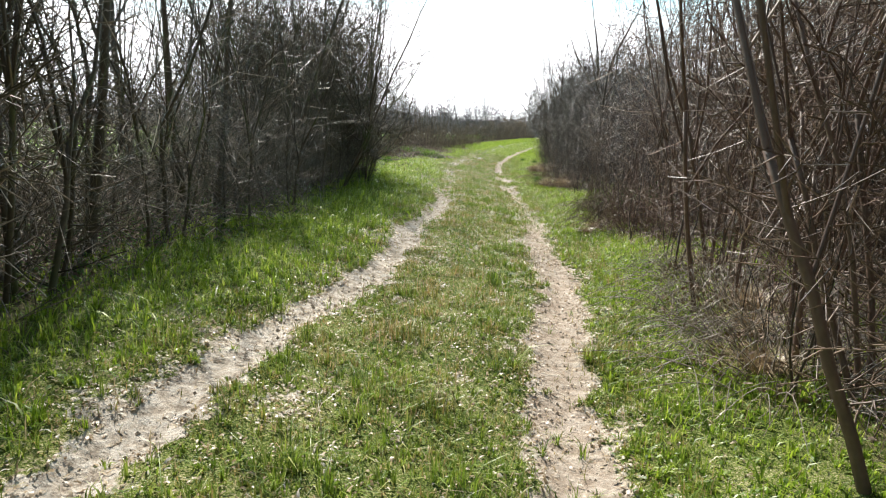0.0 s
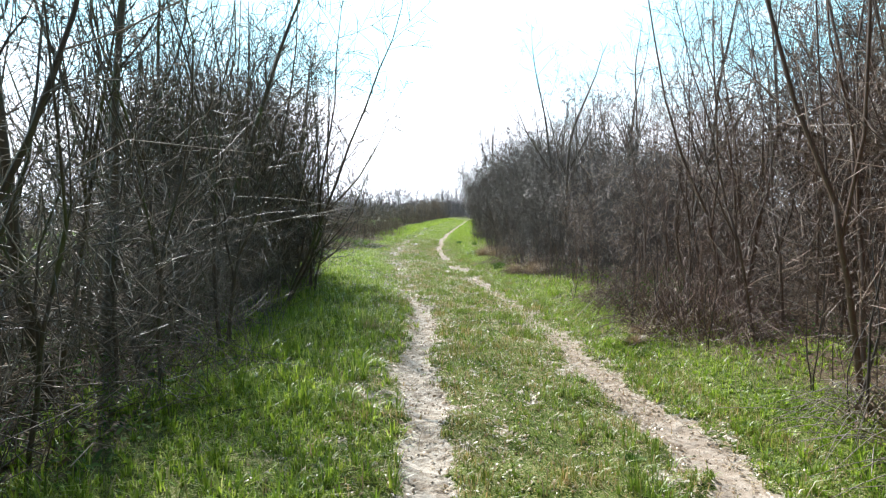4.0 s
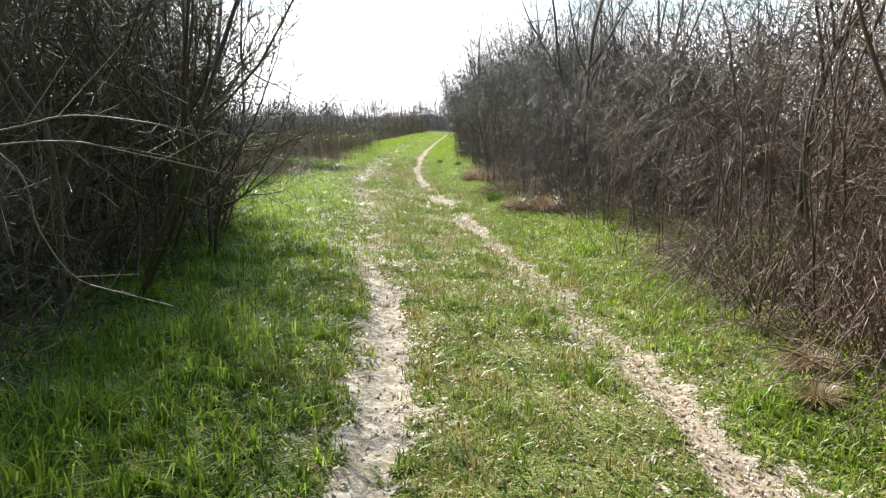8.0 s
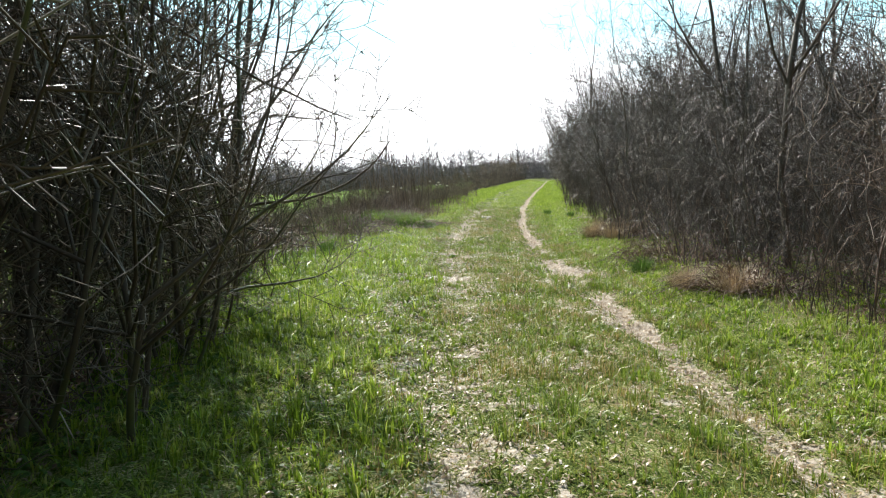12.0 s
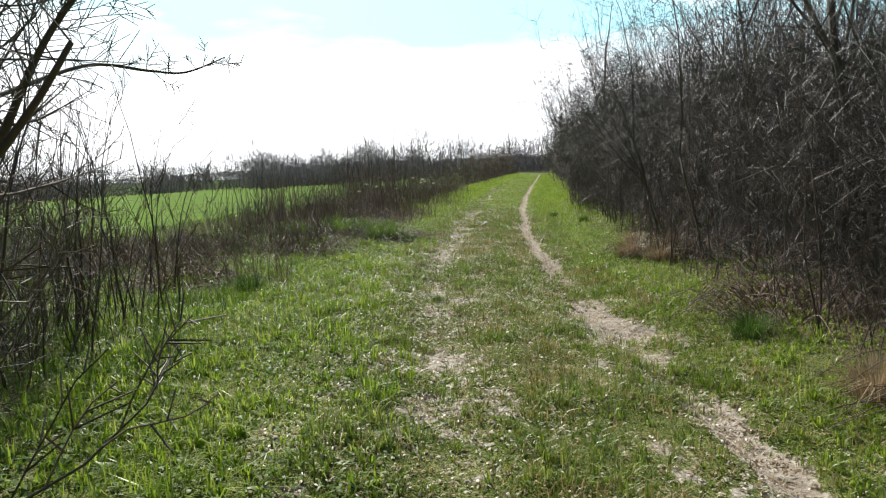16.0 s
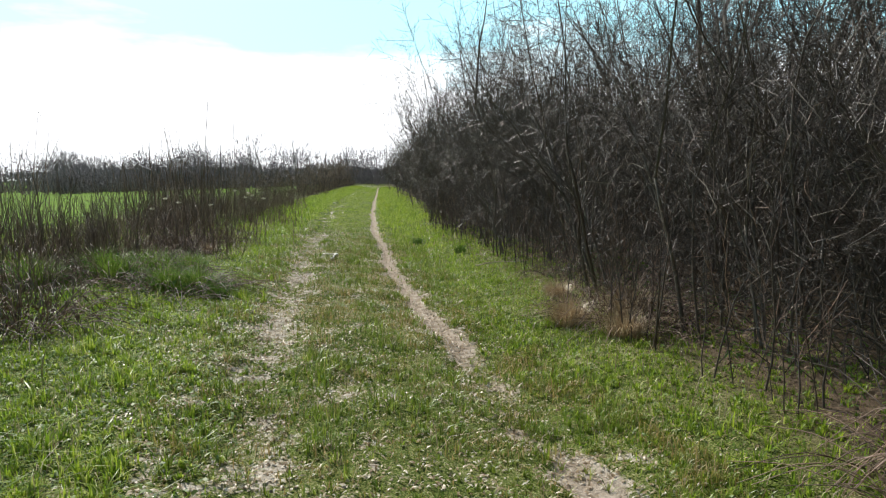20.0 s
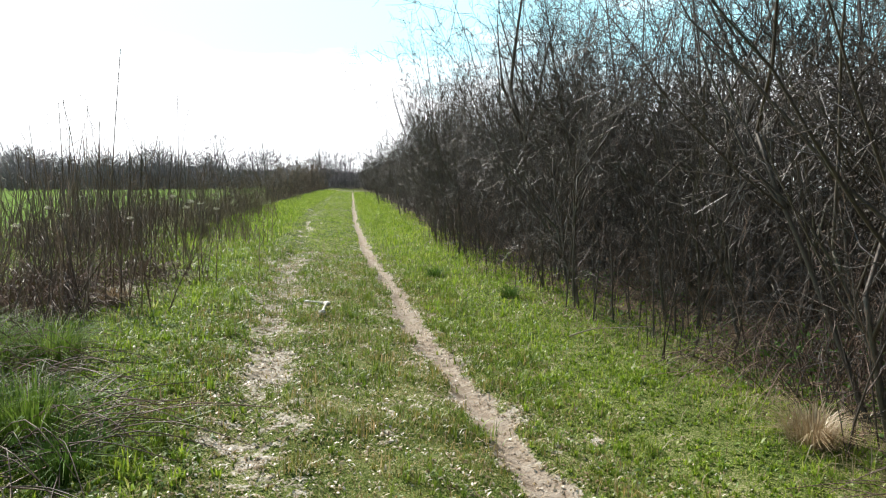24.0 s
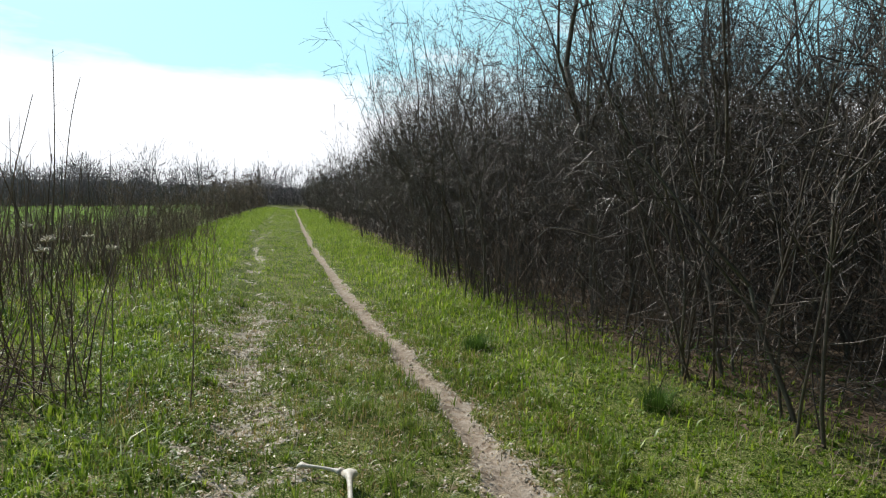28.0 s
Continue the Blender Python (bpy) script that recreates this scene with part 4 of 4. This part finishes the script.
    blades("dead_grass", x, y, h, 0.003 + 0.003 * rng.random(len(x)), M_STRAW, "dead straw-coloured grass along the edge of the wood", "dead grass", 1.1, 45)


sow_grass()


def litter_bits(name, count, s0, s1, y0, y1, size, mat, label, category, seed, near_ruts):
    """Small curled scraps lying flat on the ground, each of two bent faces."""
    x, y, rng = sow(count, s0, s1, y0, y1, seed)
    _, bare, _, _, _ = land(x, y)
    if near_ruts:
        x, y = keep_where(x, y, rng, 0.16 + 0.9 * np.clip(bare * 2.0, 0, 1) * (bare < 0.85))
    n = len(x)
    z = land(x, y)[0] + 0.004 + 0.022 * rng.random(n) * (0.3 if near_ruts else 1.0)
    a, ln, wd = rng.random(n) * 2 * math.pi, size * (0.5 + rng.random(n)), size * (0.2 + 0.35 * rng.random(n))
    u = np.stack([np.cos(a), np.sin(a), rng.normal(0, 0.35, n)], -1) * ln[:, None]
    v = np.stack([-np.sin(a), np.cos(a), rng.normal(0, 0.35, n)], -1) * wd[:, None]
    o = np.stack([x, y, z], -1)
    lift = np.zeros((n, 3))
    lift[:, 2] = ln * 0.35
    vv = np.stack([o - u - v, o - u + v, o + v + lift, o - v + lift, o + u + v * 0.6, o + u - v * 0.6], 1).reshape(-1, 3)
    k = (np.arange(n) * 6)[:, None]
    loops = (k + np.array([0, 3, 2, 1, 3, 5, 4, 2])).ravel()
    me = bpy.data.meshes.new(name)
    me.vertices.add(n * 6)
    me.vertices.foreach_set("co", vv.ravel())
    me.loops.add(len(loops))
    me.loops.foreach_set("vertex_index", loops)
    me.polygons.add(n * 2)
    me.polygons.foreach_set("loop_start", np.arange(0, n * 8, 4))
    me.update(calc_edges=True)
    me.materials.append(mat)
    return tagged(new(name, me), label, category, kind="stuff")


litter_bits("leaf_litter", 42000, -1.6, 1.7, 1.8, 36, 0.010, M_PALE, "pale scraps of dead leaf strewn along the track", "leaf litter", 71, True)
litter_bits("trodden_straw", 110000, -1.7, 1.8, 1.8, 37, 0.012, M_STRAW, "scraps of dead straw trodden into the track", "dead grass", 79, True)
litter_bits("dead_leaves", 6000, 2.3, 4.2, 2, 40, 0.02, M_LEAF, "brown dead leaves under the thicket", "leaf litter", 72, False)
litter_bits("hedge_leaves", 7000, -4.4, -2.4, 1, 18, 0.02, M_LEAF, "brown dead leaves under the hedge", "leaf litter", 73, False)
litter_bits("hedge_herbs", 9000, -4.6, -2.3, 1, 19, 0.028, M_HERB, "low green leaves growing under the hedge", "undergrowth", 74, False)
litter_bits("verge_herbs", 11000, -4.4, -1.1, 2, 36, 0.014, M_HERB, "small broad-leaved weeds in the verge grass", "undergrowth", 75, False)
litter_bits("rough_herbs", 26000, -4.2, -0.9, 13, 40, 0.016, M_CLOVER, "low broad-leaved green weeds in the rough grass", "undergrowth", 77, False)
litter_bits("bank_herbs", 12000, 1.1, 2.6, 3, 40, 0.014, M_CLOVER, "low broad-leaved green weeds in the verge by the wood", "undergrowth", 78, False)
litter_bits("wood_herbs", 5000, 2.6, 4.6, 10, 34, 0.024, M_HERB, "low green leaves under the thicket", "undergrowth", 76, False)


def clods(name, count, seed):
    """Crumbs of dried mud along the ruts."""
    rng = np.random.default_rng(seed)
    vs, fs = [], []
    oct_v = np.array([(1, 0, 0), (0, 1, 0), (-1, 0, 0), (0, -1, 0), (0, 0, 1), (0, 0, -0.6)], float)
    oct_f = [(0, 1, 4), (1, 2, 4), (2, 3, 4), (3, 0, 4), (1, 0, 5), (2, 1, 5), (3, 2, 5), (0, 3, 5)]
    y = 1.8 + 32 * rng.random(count)
    x = np.where(rng.random(count) < 0.5, np.interp(y, _xly, _xlx), np.interp(y, _xry, _xrx)) + rng.normal(0, 0.17, count)
    z, bare = land(x, y)[:2]
    for k in range(count):
        if bare[k] < 0.3:
            continue
        r = 0.004 + 0.011 * rng.random() ** 3
        vs.append(oct_v * r * (0.6 + 0.7 * rng.random((6, 3))) + (x[k], y[k], z[k] + r * 0.2))
        fs += [tuple(len(vs) * 6 - 6 + q for q in f) for f in oct_f]
    return tagged(mesh_object(name, np.concatenate(vs).tolist(), fs, M_CLOD), "crumbs of dried mud along the ruts", "mud clods", kind="stuff")


clods("mud_clods", 7000, 81)


def bent(pts, n=5):
    """A smooth line through the given points."""
    p = np.array(pts, float)
    u = np.linspace(0, len(p) - 1, (len(p) - 1) * n + 1)
    out = []
    for q in u:
        k = min(int(q), len(p) - 2)
        f = q - k
        a, b, c, d = p[max(k - 1, 0)], p[k], p[k + 1], p[min(k + 2, len(p) - 1)]
        out.append(0.5 * (2 * b + (c - a) * f + (2 * a - 5 * b + 4 * c - d) * f * f + (3 * b - a - 3 * c + d) * f ** 3))
    return np.array(out)


def branch(name, pts, r, seed, mat, label, category, side=6, twigs=1, ratio=0.28, r_end=0.3, rmin=0.0012):
    rng = np.random.default_rng(seed)
    top = thing(name, label, category)
    line = bent(pts)
    main, fine = Tubes(), Tubes()
    main.add(line, np.linspace(r, r * r_end, len(line)), 6)
    main.make("limb", mat, top)
    if side:
        feather(rng, fine, line, r * 0.7, 0.15, side, ratio, twigs, 0.8, 0.02, rmin)
        tagged(fine.make("spray", mat, top), kind="stuff")
    return top


branch("dead_branch", [(-1.7, 10.8, 1.15), (-1.1, 10.5, 1.27), (-0.53, 10.3, 1.34), (-0.3, 10.35, 1.3), (-0.05, 10.5, 1.21), (0.1, 10.6, 1.1)], 0.0038, 1, M_GREYDEAD,
       "long pale dead branch arching out of the hedge", "branch", 7, 1, 0.16)
branch("dead_branch", [(-1.7, 10.5, 1.1), (-0.85, 9.95, 1.3), (-0.45, 9.95, 1.37), (-0.3, 9.95, 1.4), (-0.13, 9.95, 1.38), (-0.04, 9.95, 1.35)], 0.0032, 2, M_GREYDEAD,
       "thin pale dead branch reaching out of the hedge", "branch", 5, 0, 0.15)
branch("dead_branch", [(-1.2, 10.0, 1.5), (-0.6, 9.6, 1.45), (-0.24, 9.5, 1.34), (-0.19, 9.5, 1.21), (-0.14, 9.5, 1.13), (-0.05, 9.5, 1.1)], 0.0024, 3, M_GREYDEAD,
       "hooked pale dead branch hanging from the hedge", "branch", 4, 0, 0.15)
branch("dead_branch", [(-2.6, 8.4, 0.7), (-2.16, 8.4, 0.81), (-1.58, 8.4, 0.85), (-1.16, 8.4, 0.74), (-0.84, 8.4, 0.6), (-0.67, 8.4, 0.55)], 0.0055, 4, M_GREYDEAD,
       "low dead branch reaching from the hedge over the grass", "branch", 7, 1)
branch("hedge_branch", [(-1.9, 17.6, 0.95), (-1.02, 16.4, 1.14), (-0.64, 16.4, 1.17), (-0.37, 16.4, 1.25), (-0.19, 16.4, 1.36), (-0.1, 16.4, 1.45), (-0.04, 16.4, 1.53)], 0.012, 5, M_BARK,
       "dark bare branch reaching from the hedge's end", "branch", 6, 0, 0.1)
branch("hedge_branch", [(-1.6, 15.9, 2.5), (-0.78, 15.8, 1.92), (-0.55, 15.8, 1.8), (-0.37, 15.8, 1.7), (-0.18, 15.8, 1.62)], 0.010, 6, M_BARK,
       "thin dark bare branch hanging from the hedge's end", "branch", 6, 0, 0.1)


def edge_tree():
    """The forked tree at the hedge's end, with its limbs over the grass."""
    rng = np.random.default_rng(90)
    top = thing("hedge_tree", "dark forked bare tree at the end of the hedge", "tree")
    fine = Tubes()
    for nm, pts, r in (("trunk", [(-2.34, 18.9, 0.0), (-2.19, 18.9, 0.66), (-2.02, 18.9, 1.22), (-1.93, 18.9, 1.6), (-1.83, 18.9, 2.12), (-1.74, 19.0, 2.6), (-1.62, 19.1, 3.6), (-1.55, 19.2, 4.5)], 0.062),
                       ("limb", [(-2.06, 18.9, 1.12), (-1.78, 18.9, 1.62), (-1.52, 18.9, 2.06), (-1.21, 18.9, 2.42), (-0.95, 19.0, 2.9)], 0.026),
                       ("limb", [(-1.95, 18.9, 1.5), (-2.3, 18.8, 2.2), (-2.6, 18.7, 3.0), (-2.75, 18.7, 3.9)], 0.026),
                       ("limb", [(-2.1, 18.9, 0.95), (-2.45, 18.6, 1.4), (-2.75, 18.3, 2.1), (-2.8, 18.2, 2.9)], 0.024),
                       ("limb", [(-1.86, 18.9, 2.0), (-1.5, 18.8, 2.7), (-1.3, 18.7, 3.3)], 0.02),
                       ("limb", [(-1.9, 19.0, 1.8), (-1.7, 19.6, 2.05), (-1.38, 19.7, 2.02), (-1.15, 19.7, 2.0), (-0.9, 19.7, 2.08)], 0.014)):
        line, t = bent(pts), Tubes()
        t.add(line, np.linspace(r, r * 0.25, len(line)), 7)
        t.make(nm, M_MOSSY if nm == "trunk" else M_BARK, top)
        feather(rng, fine, line, r * (0.5 if r > 0.02 else 0.3), 0.25, 56 if r > 0.02 else 12, 0.2, 8, 1.0, 0.05, 0.0026)
    fine.make("crown", M_BARK, top)


edge_tree()
branch("leaning_stalk", [(2.5, 13.1, -0.04), (2.66, 13.2, 0.08), (2.84, 13.25, 0.2)], 0.006, 7, M_DEAD, "pale dry stalk leaning over the verge grass", "stalk", 0)
branch("leaning_stalk", [(-1.12, 24.0, 0.1), (-1.08, 23.9, 0.27), (-1.0, 23.8, 0.44)], 0.007, 8, M_DEAD, "pale dry stalk standing askew in the grass", "stalk", 0)
for k, (pts, r) in enumerate((([(-0.89, 31.0, 0.0), (-0.87, 31.0, 0.65), (-0.83, 31.05, 1.59), (-0.73, 31.0, 2.62)], 0.009), ([(-1.6, 33.0, 0.0), (-1.58, 33.0, 0.79), (-1.62, 33.0, 1.7), (-1.72, 33.0, 2.28)], 0.009),
                              ([(-0.66, 35, 0.0), (-0.64, 35.0, 0.7), (-0.6, 35.0, 1.78), (-0.6, 35.0, 2.7)], 0.009), ([(-0.8, 36, 0.0), (-0.71, 36.0, 0.93), (-0.61, 36.0, 2.05), (-0.5, 36.0, 2.62)], 0.008))):
    branch("tall_dead_stalk", pts, r, 20 + k, M_WEED, "very tall thin dead stalk rising from the weeds", "stalk", 5, 0, 0.1, 0.45)
branch("dead_stick", [(-1.12, 30.8, 0.33), (-0.95, 30.7, 0.37), (-0.85, 30.65, 0.33), (-0.76, 30.6, 0.2)], 0.005, 31, M_DEAD, "pale dead stick caught in the weeds", "stick", 2, 0, 0.12)
branch("dead_stick", [(-1.3, 31.2, 0.4), (-1.08, 31.1, 0.6), (-0.9, 31.0, 0.74)], 0.004, 32, M_DEAD, "thin pale dead stick leaning in the weeds", "stick", 2, 0, 0.12)
branch("dead_stick", [(-1.35, 30.2, 0.16), (-1.1, 30.15, 0.2), (-0.85, 30.2, 0.22), (-0.65, 30.3, 0.19)], 0.006, 33, M_DEAD, "pale dead stick lying at the edge of the weeds", "stick", 2, 0, 0.1)
branch("bleached_stick", [(2.7, 52.7, 0.1), (2.85, 52.6, 0.16), (3.0, 52.5, 0.1)], 0.03, 34, M_BONE, "short bleached piece of wood lying on the track", "wood", 1, 0, 0.3)


def umbel(x, y, tall, seed):
    """A dead stalk with a pale dry seed head."""
    rng = np.random.default_rng(seed)
    top = thing("dead_umbel", "dead brown stalk with a pale dry seed head", "weed", "seed heads", m=pose(x, y, height(x, y)))
    stalk, head = Tubes(), Tubes()
    line = limb(rng, (0, 0, -0.03), (rng.normal(0, 0.08), rng.normal(0, 0.08), 1), tall, 5, 0.05, 0.02)
    stalk.add(line, np.linspace(0.005, 0.003, 6), 4)
    stalk.make("stalk", M_WEED, top)
    for _ in range(30):
        d = unit(np.array([rng.normal(0, 1), rng.normal(0, 1), 0.5 + 0.5 * rng.random()]))
        q = line[-1] + d * (0.012 + 0.03 * rng.random())
        head.add([q - d * 0.012, q, q + d * 0.012], [0.002, 0.007, 0.002])
    head.make("seed_head", M_PALE, top, "pale fluffy seed head")


for k, (x, y, tall) in enumerate(((-0.13, 32.35, 0.98), (-0.3, 32.6, 0.9), (0.02, 33.2, 0.86), (-0.45, 33.1, 1.0), (-0.22, 33.9, 0.92), (-0.6, 32.2, 0.8), (-1.3, 30.9, 0.85), (-1.6, 31.3, 0.9), (-1.75, 30.6, 0.78))):
    umbel(x, y, tall, 750 + k)
branch("fallen_branch", [(3.18, 29.02, 0.05), (3.45, 29.08, 0.09), (3.75, 29.14, 0.08), (4.03, 29.04, 0.1)], 0.008, 30, M_DEAD, "pale fallen branch lying in the grass by the thicket", "branch", 3, 0)


def tussock(name, x, y, size, mat, label, count, seed, flop=1.3):
    rng = np.random.default_rng(seed)
    top = thing(name, label, "grass tussock", "tussocks")
    a = rng.random(count) * 2 * math.pi
    q = size * 0.55 * np.sqrt(rng.random(count))
    xs, ys = x + np.cos(a) * q, y + np.sin(a) * q
    ob = blades("tuft", xs, ys, size * (0.5 + 0.6 * rng.random(count)), 0.004 + 0.003 * rng.random(count), mat, "", "", flop, seed)
    ob["kind"] = "stuff"
    ob.parent = top


for k, (x, y, size) in enumerate(((3.08, 25.46, 0.34), (3.79, 25.6, 0.38), (3.33, 24.8, 0.3), (3.45, 26.6, 0.24), (2.86, 19.3, 0.28), (3.2, 18.8, 0.3), (2.62, 11.4, 0.12), (2.8, 11.75, 0.14), (3.0, 6.5, 0.2),
                                  (2.75, 5.7, 0.2), (3.3, 7.3, 0.22), (3.5, 19.5, 0.26), 
                                  (-0.8, 30.6, 0.2))):
    tussock("dry_tussock", x, y, size, M_STRAW, "tussock of dead straw-coloured grass", 520, 600 + k, 1.15)
for k, (x, y, size) in enumerate(((2.79, 20.8, 0.24), (-1.6, 28.0, 0.42), (-1.15, 28.35, 0.40), (-0.8, 28.6, 0.34), (-1.9, 28.7, 0.42), (-2.3, 27.7, 0.40), (-1.4, 28.8, 0.36), (-2.7, 28.3, 0.36), (0.26, 22.1, 0.06), (1.33, 8.07, 0.06), (-1.7, 22.4, 0.24), (3.62, 31.53, 0.2), (3.26, 33.84, 0.2), (-0.85, 27.2, 0.36), (-0.55, 27.25, 0.35), (-0.3, 26.8, 0.22))):
    tussock("green_tussock", x, y, size, M_CLOVER if size > 0.33 else M_HERB, "tussock of dark green grass", 300 if size < 0.33 else 500, 640 + k, 0.8)


def bramble_heap(x, y, wide, tall, seed, label, leaf=None, cane=None):
    rng = np.random.default_rng(seed)
    top = thing("bramble_heap", label, "brambles", "bramble heaps", m=pose(x, y, height(x, y)))
    canes = Tubes()
    for _ in range(int(330 * wide)):
        a, q = rng.random() * 2 * math.pi, wide * math.sqrt(rng.random())
        b = a + rng.normal(0, 1.0)
        p0 = np.array([math.cos(a) * q, math.sin(a) * q, 0])
        p2 = p0 + np.array([math.cos(b), math.sin(b), 0]) * (0.3 + 0.5 * rng.random())
        p1 = (p0 + p2) / 2 + (0, 0, tall * (0.5 + rng.random()) * (1.15 - q / wide))
        canes.add(bent([p0, p1, p2], 4), np.linspace(0.004, 0.002, 9))
    tagged(canes.make("tangle", cane or M_RED, top), kind="stuff")
    n = int(900 * wide)
    a, q = rng.random(n) * 2 * math.pi, wide * np.sqrt(rng.random(n))
    c = np.stack([np.cos(a) * q, np.sin(a) * q, tall * rng.random(n) * (1.1 - q / wide) + 0.03], -1)
    u, v = rng.normal(0, 0.012, (n, 3)), rng.normal(0, 0.009, (n, 3))
    vs = np.stack([c - u, c - v, c + u, c + v], 1).reshape(-1, 3)
    tagged(mesh_object("dead_leaf_mass", vs.tolist(), [tuple(range(k * 4, k * 4 + 4)) for k in range(n)], leaf or M_LEAF, top), kind="stuff")


bramble_heap(3.9, 12.5, 1.0, 0.75, 707, "high red-brown heap of dead brambles before the scrub", M_LEAF)
bramble_heap(3.75, 13.6, 0.8, 0.45, 721, "green bramble patch before the scrub", M_HERB)
bramble_heap(4.3, 14.2, 1.0, 0.6, 708, "green bramble patch under the edge of the scrub", M_HERB)
bramble_heap(3.65, 25.3, 0.55, 0.4, 709, "brown tangle of dead stems at the foot of the wood")
bramble_heap(4.6, 27.5, 0.8, 0.5, 710, "dark low bramble patch under the trees", M_HERB)
bramble_heap(-1.6, 28.2, 0.9, 0.35, 711, "low green bramble mound in the rough grass", M_HERB)
bramble_heap(-2.5, 27.8, 0.7, 0.35, 712, "low green bramble mound in the rough grass", M_HERB)
bramble_heap(3.5, 11.6, 0.7, 0.5, 700, "brown heap of dead brambles before the thicket")
bramble_heap(3.2, 6.9, 0.75, 0.4, 701, "low pale tangle of dead brambles on the verge", None, M_GREYDEAD)
bramble_heap(2.95, 5.7, 0.6, 0.35, 719, "low pale tangle of dead brambles on the verge", None, M_GREYDEAD)
bramble_heap(3.3, 8.3, 0.5, 0.3, 720, "low pale tangle of dead stems before the scrub", None, M_GREYDEAD)
bramble_heap(3.4, 18.9, 0.5, 0.35, 718, "brown tangle of dead stems under the thicket")
bramble_heap(3.4, 21.4, 0.65, 0.4, 702, "brown tangle of dead brambles under the thicket")
bramble_heap(-0.85, 27.15, 0.7, 0.2, 704, "low heap of green brambles and dead stems beside the track", M_HERB)
bramble_heap(-1.7, 25.4, 0.45, 0.42, 705, "thin brown tangle of dead stems in the rough grass")
bramble_heap(-1.5, 30.2, 0.5, 0.35, 706, "brown tangle of dead stems before the weeds")
bramble_heap(-1.35, 30.9, 0.55, 0.4, 713, "brown tangle of dead stems beside the weeds")
bramble_heap(-1.0, 32.2, 0.5, 0.5, 714, "brown tangle of dead stems beside the weeds")
bramble_heap(-3.6, 24.3, 0.9, 0.4, 715, "low dead bramble tangle in the rough grass")
bramble_heap(-4.3, 26.3, 1.0, 0.45, 716, "low dead bramble tangle in the rough grass")
bramble_heap(-3.2, 26.0, 0.7, 0.35, 717, "low green bramble mound in the rough grass", M_HERB)
bramble_heap(-2.6, 23.0, 0.6, 0.3, 703, "low dead bramble tangle in the rough grass")


def bone(name, a, b, r, m_label, parent):
    """A long bone: a waisted shaft with two knuckles at each end."""
    bm = bmesh.new()
    a, b = Vector(a), Vector(b)
    d = (b - a).normalized()
    side = d.cross(Vector((0, 0, 1))).normalized()
    up = side.cross(d)
    rings, n = [], 13
    for k in range(n):
        u = k / (n - 1)
        w = r * (0.55 + 0.75 * abs(2 * u - 1) ** 4)
        c = a + (b - a) * u + up * (0.12 * (b - a).length * u * (1 - u))
        rings.append([bm.verts.new(c + (side * math.cos(q * math.pi / 4) * w * (1.0 + 0.5 * abs(2 * u - 1) ** 6) + up * math.sin(q * math.pi / 4) * w)) for q in range(8)])
    for p, q in zip(rings, rings[1:]):
        for k in range(8):
            bm.faces.new((p[k], p[(k + 1) % 8], q[(k + 1) % 8], q[k]))
    bm.faces.new(rings[0][::-1])
    bm.faces.new(rings[-1])
    for end in (a, b):
        for sgn in (-1, 1):
            bmesh.ops.create_icosphere(bm, subdivisions=2, radius=r * 0.85, matrix=Matrix.Translation(end + side * sgn * r * 0.75))
    return part(name, bm, M_BONE, parent, m_label)


bones = thing("animal_bones", "two bleached leg bones joined at an angle on the grass", "bones")
bz = height(1.15, 30.7)
bone("upper_bone", (1.04, 30.97, bz + 0.045), (1.21, 30.82, bz + 0.05), 0.015, "thin pale leg bone", bones)
bone("lower_bone", (1.24, 30.79, bz + 0.05), (1.15, 30.38, bz + 0.035), 0.022, "stout pale leg bone with a knuckled end", bones)
